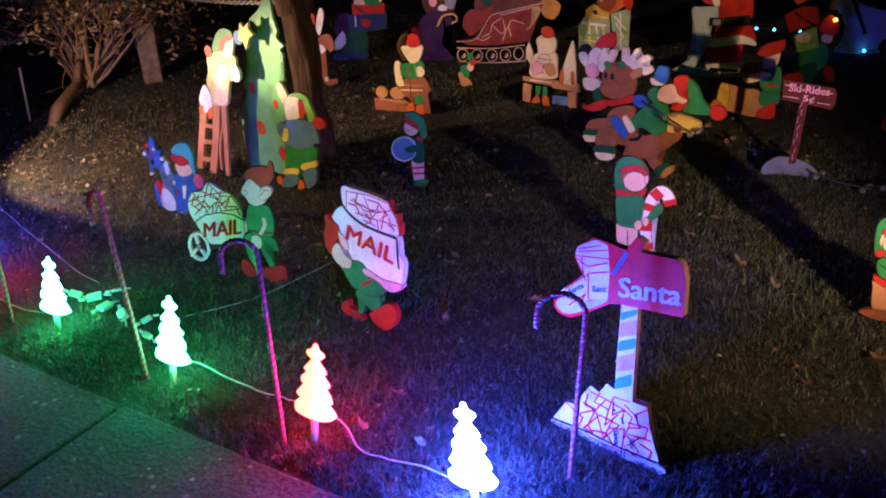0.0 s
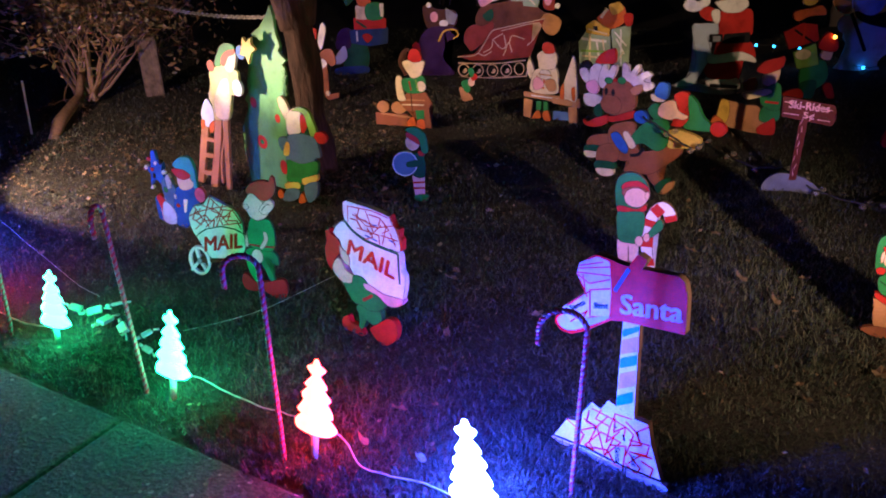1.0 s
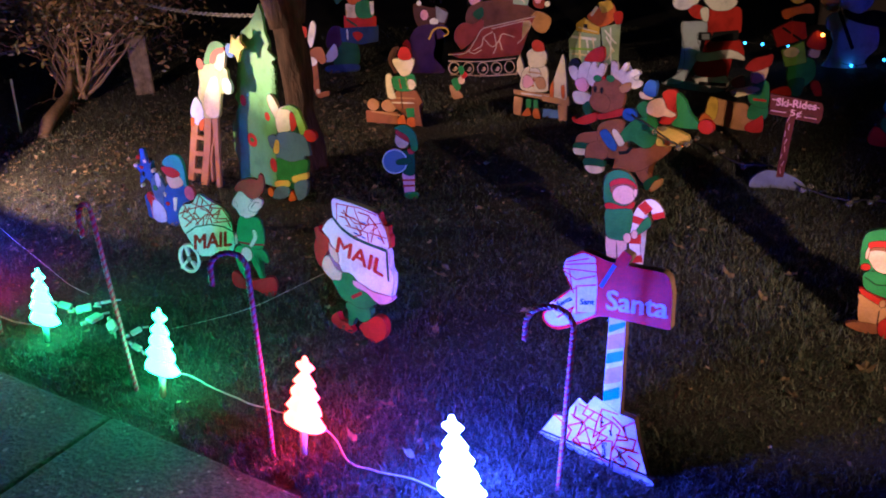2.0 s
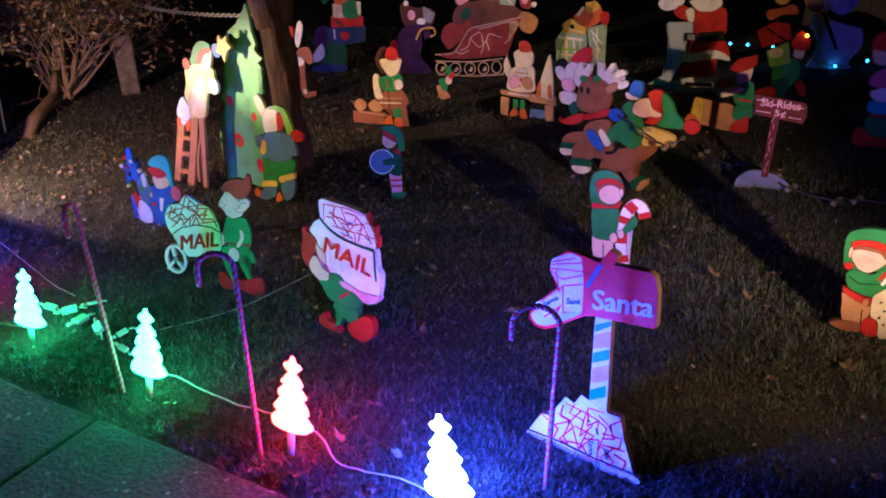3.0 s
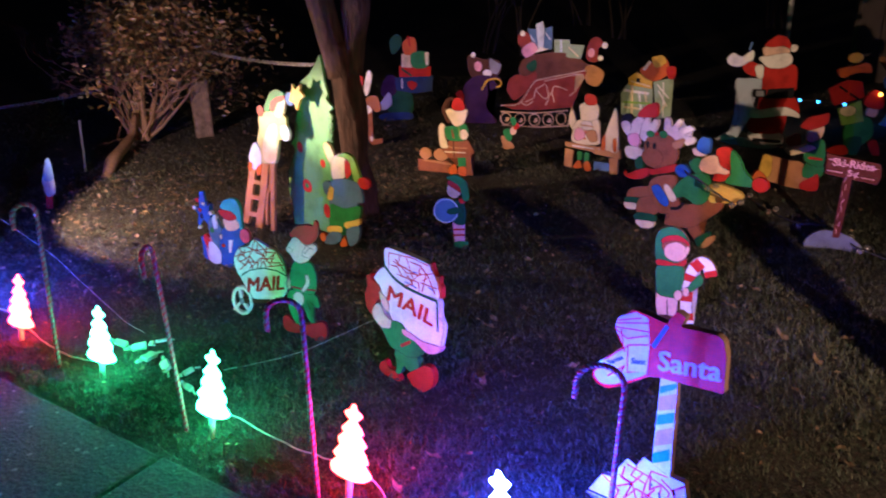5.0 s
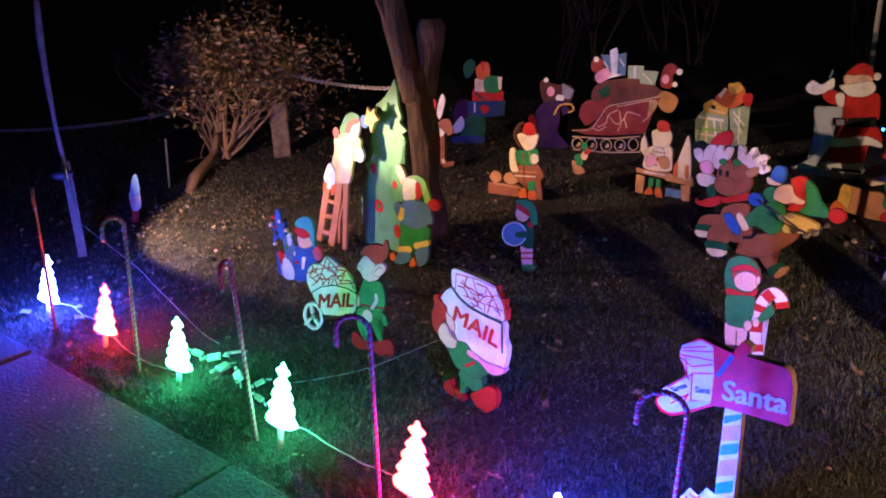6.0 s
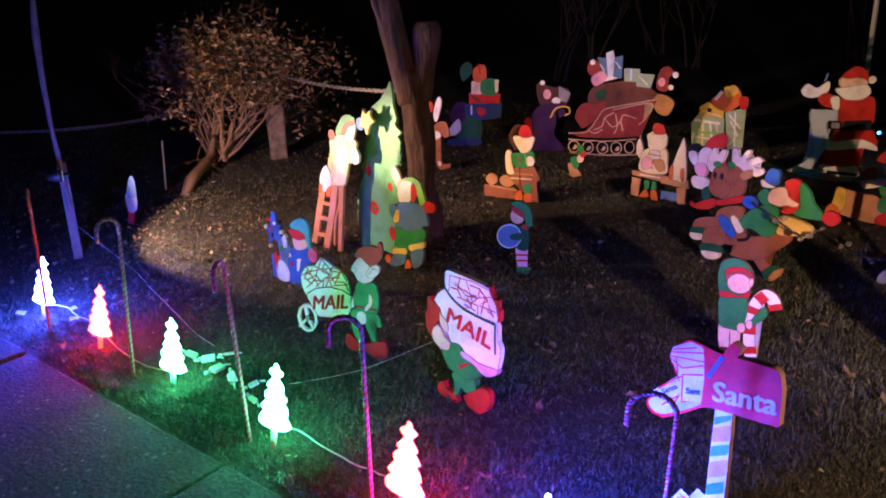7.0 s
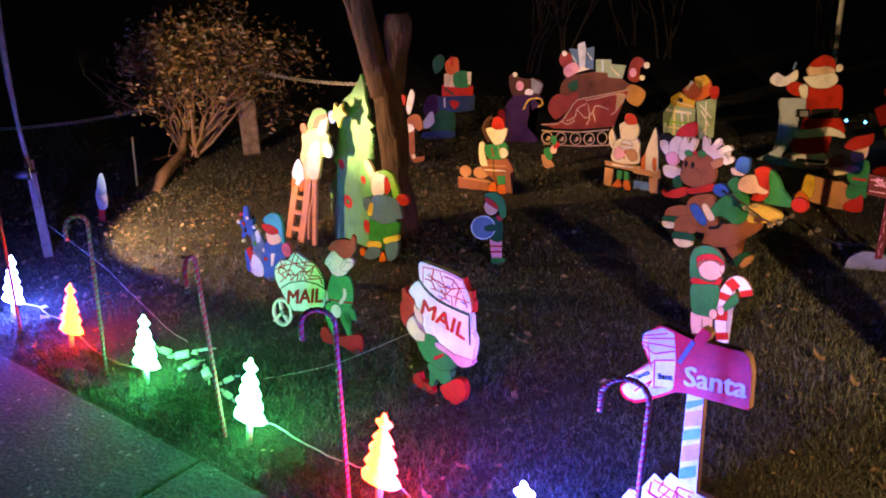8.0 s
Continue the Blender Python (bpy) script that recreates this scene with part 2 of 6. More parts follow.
def lit_tree(m, material, label):
    t = thing("lit_tree", m, label, "tree light", "light-up trees along the pavement")
    bm = bmesh.new()
    # five drooping tiers under a star, round in plan and slightly flattened
    prof = [(0.0, 0.064), (0.040, 0.062), (0.074, 0.066), (0.072, 0.074), (0.046, 0.112), (0.042, 0.118), (0.062, 0.124), (0.060, 0.131), (0.037, 0.166),
            (0.034, 0.171), (0.050, 0.177), (0.048, 0.184), (0.028, 0.214), (0.026, 0.219), (0.038, 0.225), (0.036, 0.231), (0.016, 0.258), (0.013, 0.265),
            (0.031, 0.285), (0.029, 0.291), (0.013, 0.302), (0.007, 0.322), (0.0, 0.326)]
    S = 14
    rings = []
    for r0, z in prof:
        z = 0.088 + 0.908 * (z - 0.064)
        rings.append([bm.verts.new((r0 * (1 + 0.05 * math.sin(5 * a + z * 60)) * math.cos(a), 0.5 * r0 * math.sin(a), z))
                      for a in (2 * math.pi * q / S for q in range(S))])
    for a, b2 in zip(rings, rings[1:]):
        for q in range(S):
            f = bm.faces.new((a[q], a[(q + 1) % S], b2[(q + 1) % S], b2[q]))
            f.smooth = True
    bmesh.ops.remove_doubles(bm, verts=bm.verts[:], dist=0.0008)
    part("plastic_tree", bm, material, t)
    bm = tube(bmesh.new(), [(0, 0, -0.05), (0, 0, 0.09)], [0.010, 0.012], 8)
    part("stake", bm, STAKE_PLASTIC, t, "milky plastic stake")
    return t


for x, y, lean, yaw, rise, tall, g, word in (
        (-2.298, 2.99, 8.7, 43, 0.006, 0.95, GLOW_BLUE_WEAK, "blue-white"), (-1.836, 2.772, 8.2, 40, -0.010, 0.95, GLOW_RED, "red"),
        (-1.318, 2.525, 5.7, 35, 0.008, 0.92, GLOW_GREEN, "green"), (-0.735, 2.221, 6.8, 28, 0.006, 1.0, GLOW_GREEN, "green"),
        (-0.171, 1.94, 6.1, 18, 0.020, 1.02, GLOW_RED, "red"), (0.34, 1.704, -5.1, 4, -0.008, 1.1, GLOW_BLUE, "blue-white")):
    t = lit_tree(pose(x, y, rise, 0, 0, yaw) @ pose(0, 0, 0, 0, lean, 0) @ pose(0, 0, 0, 0, 0, -24 - yaw), g,
                 "glowing %s plastic tree light on a stake in the grass" % word)
    t.scale = (1, 1, tall)

# ---- candy canes ----


def cane(m, height, arch, label):
    t = thing("candy_cane", m, label, "candy cane", "candy canes along the pavement")
    pts = [Vector((0, 0, z)) for z in np.linspace(-0.03, height - arch, 30)]
    for a in np.linspace(0, math.pi, 16)[1:]:
        pts.append(Vector((-arch + arch * math.cos(a), 0, height - arch + arch * math.sin(a))))
    for z in np.linspace(0, 0.05, 4)[1:]:
        pts.append(Vector((-2 * arch, 0, height - arch - z)))
    # twisted two-strand bar
    for name, mt, ph, lab in (("red_strand", CANE_RED, 0.0, "red twisted strand"), ("white_strand", CANE_WHITE, math.pi, "white twisted strand")):
        bm = bmesh.new()
        dense = []
        for p, q in zip(pts, pts[1:]):
            for s in range(8):
                dense.append(p.lerp(q, s / 8))
        run, line = 0.0, []
        for i, p in enumerate(dense):
            d = (dense[min(i + 1, len(dense) - 1)] - dense[max(i - 1, 0)]).normalized()
            nrm = Vector((0, 1, 0))
            w = d.cross(nrm)
            if i:
                run += (dense[i] - dense[i - 1]).length
            a = ph + run * 2 * math.pi / 0.024
            line.append(p + 0.0035 * (math.cos(a) * nrm + math.sin(a) * w))
        tube(bm, line, 0.0052, 6)
        part(name, bm, mt, t, lab)
    return t


for x, y, h, arch, lean, yaw in ((-2.18, 2.88, 0.70, 0.035, 2.6, 128), (-1.54, 2.58, 0.705, 0.042, 4.0, 50), (-0.84, 2.24, 0.71, 0.04, -1.7, 92),
                                 (-0.27, 1.94, 0.69, 0.050, 0, 10), (0.60, 1.82, 0.605, 0.062, 2, -6)):
    cane(pose(x, y, 0, 0, lean, 0) @ pose(0, 0, 0, 0, 0, yaw), h, arch, "red and white twisted candy cane stuck in the lawn edge")


# ---- painted plywood cutouts ----


def spline(pts, steps=5):
    """A closed smooth curve through pts."""
    res, n_ = [], len(pts)
    for i in range(n_):
        p0, p1, p2, p3 = (Vector(pts[(i + j) % n_]) for j in (-1, 0, 1, 2))
        for s in range(steps):
            t = s / steps
            res.append(0.5 * ((2 * p1) + (p2 - p0) * t + (2 * p0 - 5 * p1 + 4 * p2 - p3) * t * t + (3 * p1 - p0 - 3 * p2 + p3) * t ** 3))
    return res


class Cutout:
    """A sawn and painted plywood figure. Shapes are drawn in centimetres on its face: along the face, and up."""

    def __init__(self, name, m, label, category, ink=0.0, thick=0.016, edge=""):
        self.name, self.m, self.label, self.category, self.thick = name, m, label, category, thick
        self.layer, self.ink, self.edge = 0, ink, edge
        self.groups = [["board", [], []]]

    def part(self, name):
        self.groups.append([name, [], []])

    def _slab(self, colour, pts, deep=True):
        """An extruded outline; deep: it is part of the sawn board, else a coat of paint on it."""
        self.layer += 1
        self.groups[-1][1].append((colour, pts, self.layer, deep))

    def smooth(self, colour, *n_):
        self._slab(colour, spline([(n_[i] / 100, n_[i + 1] / 100) for i in range(0, len(n_), 2)]))

    def sharp(self, colour, *n_):
        pts = [Vector((n_[i] / 100, n_[i + 1] / 100)) for i in range(0, len(n_), 2)]
        soft = []
        for i, p in enumerate(pts):
            a, b_ = pts[i - 1], pts[(i + 1) % len(pts)]
            for q in (a, b_):
                d = q - p
                soft.append(p + d * min(0.25, 0.004 / max(d.length, 1e-6)))
        self._slab(colour, soft)

    def oval(self, colour, x, y, rx, ry):
        self._slab(colour, [Vector(((x + rx * math.cos(a)) / 100, (y + ry * math.sin(a)) / 100))
                            for a in (2 * math.pi * q / 20 for q in range(20))])

    def ring(self, colour, w, x, y, rx, ry):
        for q in range(20):
            a, b_ = 2 * math.pi * q / 20, 2 * math.pi * (q + 1) / 20
            self._slab(colour, [Vector(((x + (rx + s) * math.cos(g)) / 100, (y + (ry + s) * math.sin(g)) / 100))
                                for g, s in ((a, w / 2), (b_, w / 2), (b_, -w / 2), (a, -w / 2))])
            self.layer -= 1
        self.layer += 1

    def stroke(self, colour, w, *n_):
        pts = [Vector((n_[i] / 100, n_[i + 1] / 100)) for i in range(0, len(n_), 2)]
        if len(pts) > 2:                              # soften the bends
            ext = [pts[0] * 2 - pts[1]] + pts + [pts[-1] * 2 - pts[-2]]
            res = []
            for i in range(1, len(ext) - 2):
                p0, p1, p2, p3 = ext[i - 1:i + 3]
                for s in range(4):
                    t = s / 4
                    res.append(0.5 * ((2 * p1) + (p2 - p0) * t + (2 * p0 - 5 * p1 + 4 * p2 - p3) * t * t + (3 * p1 - p0 - 3 * p2 + p3) * t ** 3))
            pts = res + [pts[-1]] if w > 0.8 or colour in ("gold", "scroll") else pts
        if w <= 0.8 and colour not in ("gold", "scroll"):             # a drawn line: one bar a stretch
            for p, q in zip(pts, pts[1:]):
                d = (q - p).normalized()
                nrm = Vector((-d.y, d.x)) * w / 200
                p, q = p - d * w / 400, q + d * w / 400
                self._slab(colour, [p + nrm, q + nrm, q - nrm, p - nrm], deep=False)
                self.layer -= 1
            self.layer += 1
            return
        left, right = [], []
        for i, p in enumerate(pts):
            d = (pts[min(i + 1, len(pts) - 1)] - pts[max(i - 1, 0)]).normalized()
            nrm = Vector((-d.y, d.x)) * w / 200
            left.append(p + nrm)
            right.append(p - nrm)
        self._slab(colour, left + right[::-1], deep=w > 0.8)

    def text(self, name, colour, words, x0, y0, x1, y1, hx, hy):
        """Lettering from (x0, y0) to (x1, y1), its capitals as tall as (hx, hy) stands over the start."""
        self.groups[-1][2].append((name, colour, words, Vector((x0, y0)) / 100, Vector((x1, y1)) / 100, Vector((hx, hy)) / 100))

    def make(self, parts=False):
        root = thing(self.name, self.m, self.label, self.category) if parts else None
        for gname, slabs, texts in self.groups:
            if not slabs and not texts:
                continue
            bm, mats, index = bmesh.new(), [], {}
            for colour, pts, layer, deep in slabs:
                if colour not in index:
                    index[colour] = len(mats)
                    mats.append(PAINT[colour])
                # local y runs away from the viewer
                yf = -0.00013 * layer
                yb = (self.thick - 0.00005 * layer) if deep else 0.004
                front = [bm.verts.new((p.x, yf, p.y)) for p in pts]
                back = [bm.verts.new((p.x, yb, p.y)) for p in pts]
                area = sum(p.x * q.y - q.x * p.y for p, q in zip(pts, pts[1:] + pts[:1]))
                if area < 0:
                    front, back = front[::-1], back[::-1]
                made = [bm.faces.new(front), bm.faces.new(back[::-1])]
                for i in range(len(front)):
                    j = (i + 1) % len(front)
                    made.append(bm.faces.new((front[j], front[i], back[i], back[j])))
                for f in made:
                    f.material_index = index[colour]
                if self.edge and deep:                      # bare sawn sides
                    if self.edge not in index:
                        index[self.edge] = len(mats)
                        mats.append(PAINT[self.edge])
                    for f in made[2:]:
                        f.material_index = index[self.edge]
                if self.ink and deep and len(pts) > 8:      # the dark contour painted round each patch
                    if "line" not in index:
                        index["line"] = len(mats)
                        mats.append(PAINT["line"])
                    way = 1 if area > 0 else -1
                    rim, inner = [], []
                    for i, p in enumerate(pts):
                        d = (pts[(i + 1) % len(pts)] - pts[i - 1]).normalized()
                        q = p + Vector((-d.y, d.x)) * way * self.ink * (0.75 + 0.5 * noise.noise((p.x * 40, p.y * 40, layer)))
                        rim.append(bm.verts.new((p.x, yf - 0.00005, p.y)))
                        inner.append(bm.verts.new((q.x, yf - 0.00005, q.y)))
                    for i in range(len(pts)):
                        j = (i + 1) % len(pts)
                        f = bm.faces.new((rim[i], rim[j], inner[j], inner[i]))
                        f.material_index = index["line"]
            for name, colour, words, a, b_, h in texts:
                tm = lettering(words, a, b_, h, -0.00013 * (self.layer + 3))
                if name:
                    part(name, tm, PAINT[colour], root, "hand-painted lettering")
                else:
                    if colour not in index:
                        index[colour] = len(mats)
                        mats.append(PAINT[colour])
                    vs = [bm.verts.new(v) for v in tm[0]]
                    for f in tm[1]:
                        bm.faces.new([vs[i] for i in f]).material_index = index[colour]
            big = [f for f in bm.faces if len(f.verts) > 4]
            bmesh.ops.triangulate(bm, faces=big)
            if not slabs:
                bm.free()
                continue
            if parts:
                part(gname, bm, mats, root)
            else:
                ob = part(self.name, bm, mats, None)
                ob.matrix_world = self.m
                tagged(ob, self.label, self.category)
        return root


def lettering(words, a, b_, h, depth):
    """Letters of the built-in font, stretched between a and b_ and as tall as h - a: vertices and faces."""
    cu = bpy.data.curves.new("letters", "FONT")
    cu.body, cu.extrude, cu.offset, cu.resolution_u = words, 0.01, 0.0, 3
    ob = bpy.data.objects.new("letters", cu)
    scene.collection.objects.link(ob)
    bpy.context.view_layer.update()
    me = bpy.data.meshes.new_from_object(ob.evaluated_get(bpy.context.evaluated_depsgraph_get()))
    co = [v.co.copy() for v in me.vertices]
    faces = [tuple(p.vertices) for p in me.polygons]
    bpy.data.objects.remove(ob)
    bpy.data.meshes.remove(me)
    lo, hi = min(v.x for v in co), max(v.x for v in co)
    top = max(v.y for v in co)
    run, up = b_ - a, h - a
    res, many = [], []
    fat = up.length * 0.045                        # a loaded brush: strokes laid side by side
    for q, (sx, sy) in enumerate(((0, 0), (1, 0), (-1, 0), (0.5, 0.8), (-0.5, -0.8))):
        many += [tuple(i + q * len(co) for i in f) for f in faces]
        for v in co:
            p = a + run * ((v.x - lo) / (hi - lo)) + up * (v.y / top)
            res.append((p.x + sx * fat, depth - v.z * 0.02 - q * 0.00003, p.y + sy * fat))
    return res, many



c = Cutout("elf_cutout", pose(-1.259, 4.148, 0, 0, 0, -24), "painted plywood elf on a ladder holding up a gold star", "elf cutout", ink=0.0018)
c.part("ladder")
c.sharp("tan", -3.7, 39.5, 1.2, 39, -10.5, 0.8, -14.5, 1.4)
c.sharp("tan", -6.3, 29.4, 4, 29, 3.3, 26.8, -7.1, 26.8)
c.sharp("tan", -9.1, 19.7, 0.6, 19.9, -0.2, 17.2, -10.1, 17)
c.sharp("tan", -11.8, 9, -2.3, 9.3, -3.1, 6.6, -12.7, 6.3)
c.sharp("tan", 11, 41.4, 15.2, 41.3, 13.1, 24.8, 9.9, 0.4, 6.9, -0.1, 9.4, 21.8)
c.stroke("tan", 1.52, 10.9, 30.6, 6.1, 17.6, 4.4, 3.3)
c.sharp("tan", 5.4, 40.1, 10.8, 40.2, 7.2, 25.2, -0, -0, -5.3, -0.3, 1.7, 23.1)
c.part("figure")
c.smooth("butter", 6.6, 65.9, 11.8, 69.2, 19.5, 70.5, 24.1, 67.6, 22.2, 61.3, 19.5, 51.8, 16.5, 42.1, 10.8, 40.2, 5.5, 40.7, 5.3, 47.8, 3.6, 52.3, 6.1, 59.5)
c.smooth("cream", 12.3, 60.2, 15.9, 63.4, 19.5, 62.7, 18.8, 52.9, 16.3, 42.7, 10.1, 40.7, 6.8, 43.2, 7.6, 51.6)
c.smooth("butter", 21.4, 69, 26.4, 67.8, 26.4, 63.9, 27.8, 59.6, 21.9, 55, 20.6, 57.7)
c.oval("pale", 24.9, 59.3, 3.3, 4.5)
c.smooth("pale", -1.9, 47, 1, 50.8, 3.4, 49.9, 5.6, 45.5, 4.8, 38.8, 0.5, 35.2, -2.8, 37.2, -4, 41.9)
c.smooth("orange", -4.3, 38.8, -1.5, 38.6, -3.4, 34.1, -5.2, 34.5)
c.smooth("orange", 1.2, 36.5, 5.3, 39.5, 3.7, 33.2, 1, 32.3)
c.smooth("skin", 18.6, 73.7, 22.7, 75.8, 26.7, 77.7, 26.5, 74.5, 24.2, 68.2, 20.3, 66.7, 18.1, 68.7)
c.smooth("red", 16.6, 74.7, 20.9, 78.3, 26.2, 79.3, 25.7, 76.6, 21.8, 75.1, 19.2, 71, 17.2, 69.9, 15.6, 71.3)
c.smooth("green", 11.3, 70.3, 13.9, 76.1, 17.7, 80.8, 22.4, 82.1, 25.8, 80.9, 26.2, 79.3, 20.9, 78, 16.9, 74.7, 14.9, 69.7)
c.oval("red", 8.4, 69.3, 2.5, 3.1)
c.part("mitten")
c.oval("blue", 30.3, 78.1, 2.9, 3.6)
c.part("star")
c.sharp("yellow", 32.6, 86.3, 34.7, 83.5, 38.3, 86.5, 37.7, 83.1, 40.6, 80.3, 37.5, 78.4, 34.8, 72.3, 33.4, 76.2, 29.5, 77.2, 32.2, 80.7)
c.make(True)

c = Cutout("tree_cutout", pose(-0.927, 4.095, 0, 0, 0, -35), "green plywood fir tree cutout with red ornaments", "tree cutout", ink=0.0015)
c.part("board")
c.sharp("fir", 14.9, 101.4, 16.6, 96.9, 17.4, 87.7, 19.8, 82.1, 17.9, 79.2, 20.3, 77.2, 23.6, 75.5, 19.8, 72.8, 22.5, 70.7, 18.5, 69.1, 22.3, 67.8, 18.5, 65.2, 21.9, 63, 18.7, 61.1, 21, 57.7, 16.8, 55, 20.2, 49.9, 19.1, 38.2, 15.7, 28.2, 13.6, 4.5, 2.7, 4.4, -18.8, 2, -18.7, 13.6, -20.8, 20.8, -20, 33.3, -11.5, 46.9, -14.7, 49.9, -7.2, 59.2, -10.5, 61, -5.3, 68.6, -7, 70.6, -0.9, 76.9, -4.4, 77.6, 2.4, 84.9, -2.2, 85.5, 6.1, 90.7, 12.5, 97.6)
c.part("ornament")
c.oval("red", -3.7, 28.1, 4.3, 3.9)
c.oval("green", -3.7, 28.1, 1.6, 1.4)
c.part("ornament")
c.oval("red", 12.5, 17.2, 3.0, 4.1)
c.part("ornament")
c.oval("red", -7.3, 49.3, 2.7, 3.1)
c.part("ornament")
c.oval("red", 11.8, 43.8, 2.2, 2.4)
c.make(True)

c = Cutout("elf_cutout", pose(-0.731, 3.948, 0, 0, 0, -20), "painted plywood elf in a blue coat reaching up", "elf cutout", ink=0.0018)
c.smooth("dgreen", -5, 34, 0, 44, 6, 47, 10, 36, 10, 22, 9, 8, 5, 4, 3, 8, -3, 6, -7, 4, -5, 12)
c.smooth("cream", -8, 54.5, -6, 57.2, -3.3, 55, -0.8, 48.5, -2.6, 44.3, -5.6, 47.4)
c.smooth("cream", -3.8, 45.9, -0.5, 50.8, 4.2, 51.8, 6.3, 47, 4.8, 40, 0.5, 37.8, -3.5, 37.9)
c.smooth("red", 5.1, 48.5, 8.3, 47.8, 8.8, 42.7, 6, 39, 4.7, 41.1)
c.smooth("lime", 0.1, 50.3, 5, 52.7, 10, 51.3, 12.3, 46.5, 14.2, 40, 10.6, 37.8, 9, 42.8, 7.7, 48.3, 4.7, 50.2)
c.oval("red", 16.3, 37.9, 3.9, 3.3)
c.smooth("slate", -3.6, 36.7, 4.6, 38.8, 12.4, 37.5, 14.5, 33.1, 15.2, 27.4, 11.8, 26.4, 10.7, 22.2, 2.2, 18.6, -5.6, 21.2, -5.9, 29.4)
c.smooth("slate", -10.1, 34.2, -6.4, 35.8, -4, 33.8, -5.9, 29.4, -8.8, 28.5)
c.smooth("yellow", -5.5, 33, -3.1, 32.1, -4.3, 26.1, -7.7, 26.3)
c.smooth("green", -5.3, 23.6, 2.7, 22.3, 12.9, 24.8, 12.2, 17.6, 7, 13.3, 1.3, 11.3, -6.9, 11.3, -6.5, 17.4)
c.smooth("yellow", -8.5, 9.8, 0, 11.7, -0, 8, -8.2, 6.8)
c.smooth("yellow", 2.3, 13.8, 8.7, 16.5, 12.3, 17.6, 11.8, 14, 4, 10.7)
c.smooth("slate", -7.5, 6.9, -0.2, 7.6, -1.4, 2.3, -8.4, -0.7, -11.8, 0.7)
c.smooth("slate", 4, 10.7, 11.7, 13.4, 10.8, 5.4, 5.6, 0.9, 3.4, 5.5)
c.oval("orange", -12.4, 3.1, 2.0, 2.6)
c.smooth("orange", 1.4, 5.8, 3.6, 1.2, -1.4, -0.2)
c.make()

c = Cutout("toy_elf_cutout", pose(-1.276, 3.620, 0, 0, 0, -12), "small blue and green elf cutout carrying toys", "elf cutout", ink=0.002)
c.part("jester_toy")
c.sharp("blue", -8.6, 39.5, -6.3, 39.5, -5.5, 33, -2.5, 33.5, -4.5, 29, -2.8, 24, -5.5, 21.5, -8, 24.5, -11.5, 20.5, -11.8, 22.5, -9.8, 26, -12.8, 29.5, -12.5, 31, -9.8, 30.5, -9.5, 34)
c.oval("white", -12.9, 30.2, 1.2, 1.2)
c.oval("red", -10.4, 34.6, 1.3, 1.1)
c.part("present_box")
c.sharp("blue", -10.8, 14.5, -8.4, 16.5, -8.2, 2, -10.6, 3.5)
c.sharp("rose", -8.4, 15.8, 1.6, 13, 1.8, 1.0, -8.2, 2.5)
c.part("figure")
c.smooth("slate", -5.5, 23, -1, 27, 2, 21, 6, 14, 6, 0.5, 1, 0.3, -1, 8, -5, 15)
c.oval("white", -0.6, 21.6, 0.8, 1.3)
c.oval("green", -3.6, 19.4, 1.3, 1.6)
c.smooth("teal", 2.7, 32.6, 5.1, 35.9, 8.8, 37.5, 12.7, 37.1, 14.7, 32.6, 14.4, 24.1, 15.7, 18.9, 16.1, 14.7, 11.6, 15.3, 12.2, 21.8, 11.5, 27, 9.7, 30.1, 5.8, 30.8)
c.smooth("blue", 2.8, 20.9, 12.9, 22.4, 15.2, 15.6, 11.9, 10.4, 5.6, 0.3, -1.2, 2.9)
c.smooth("skin", 3.8, 26.3, 9.3, 27.9, 11.9, 26.6, 13, 22.9, 9.1, 20.4, 5.1, 20.6)
c.smooth("red", 1.7, 30.4, 6.5, 31.3, 10.3, 30.1, 12.1, 27.6, 7.8, 25.6, 4, 26.9)
c.oval("pink", 15.6, 18.4, 2.9, 3.9)
c.oval("white", -7.0, 33.0, 1.0, 1.1)
c.oval("white", -3.3, 28.4, 1.1, 1.1)
c.oval("white", -11.2, 19.8, 0.9, 0.9)
c.oval("black", -8.8, 26.3, 0.8, 1.5)
c.oval("black", -4.1, 33.5, 0.7, 1.3)
c.smooth("pale", -2.7, 25.8, -0.6, 27.5, 0.3, 22.8, -2.1, 19.9)
c.smooth("red", -10.5, 30.4, -8.2, 30.1, -9.4, 28.4)
c.smooth("red", -9.6, 14.8, -6.9, 16.2, -3.6, 9.3, -5.7, 4.7, -7.4, 7.8)
c.smooth("pale", -6.6, 11.8, -3.5, 12.7, 0.2, 7.5, -1, 1.2, -7.4, 2.2)
c.sharp("white", 5.8, 15.2, 8.4, 15.5, 6.3, 8.2, 5.1, 8)
c.oval("red", 2.2, 11.6, 1.2, 1.1)
c.oval("white", 1.4, 16.4, 0.8, 1.4)
c.make(True)

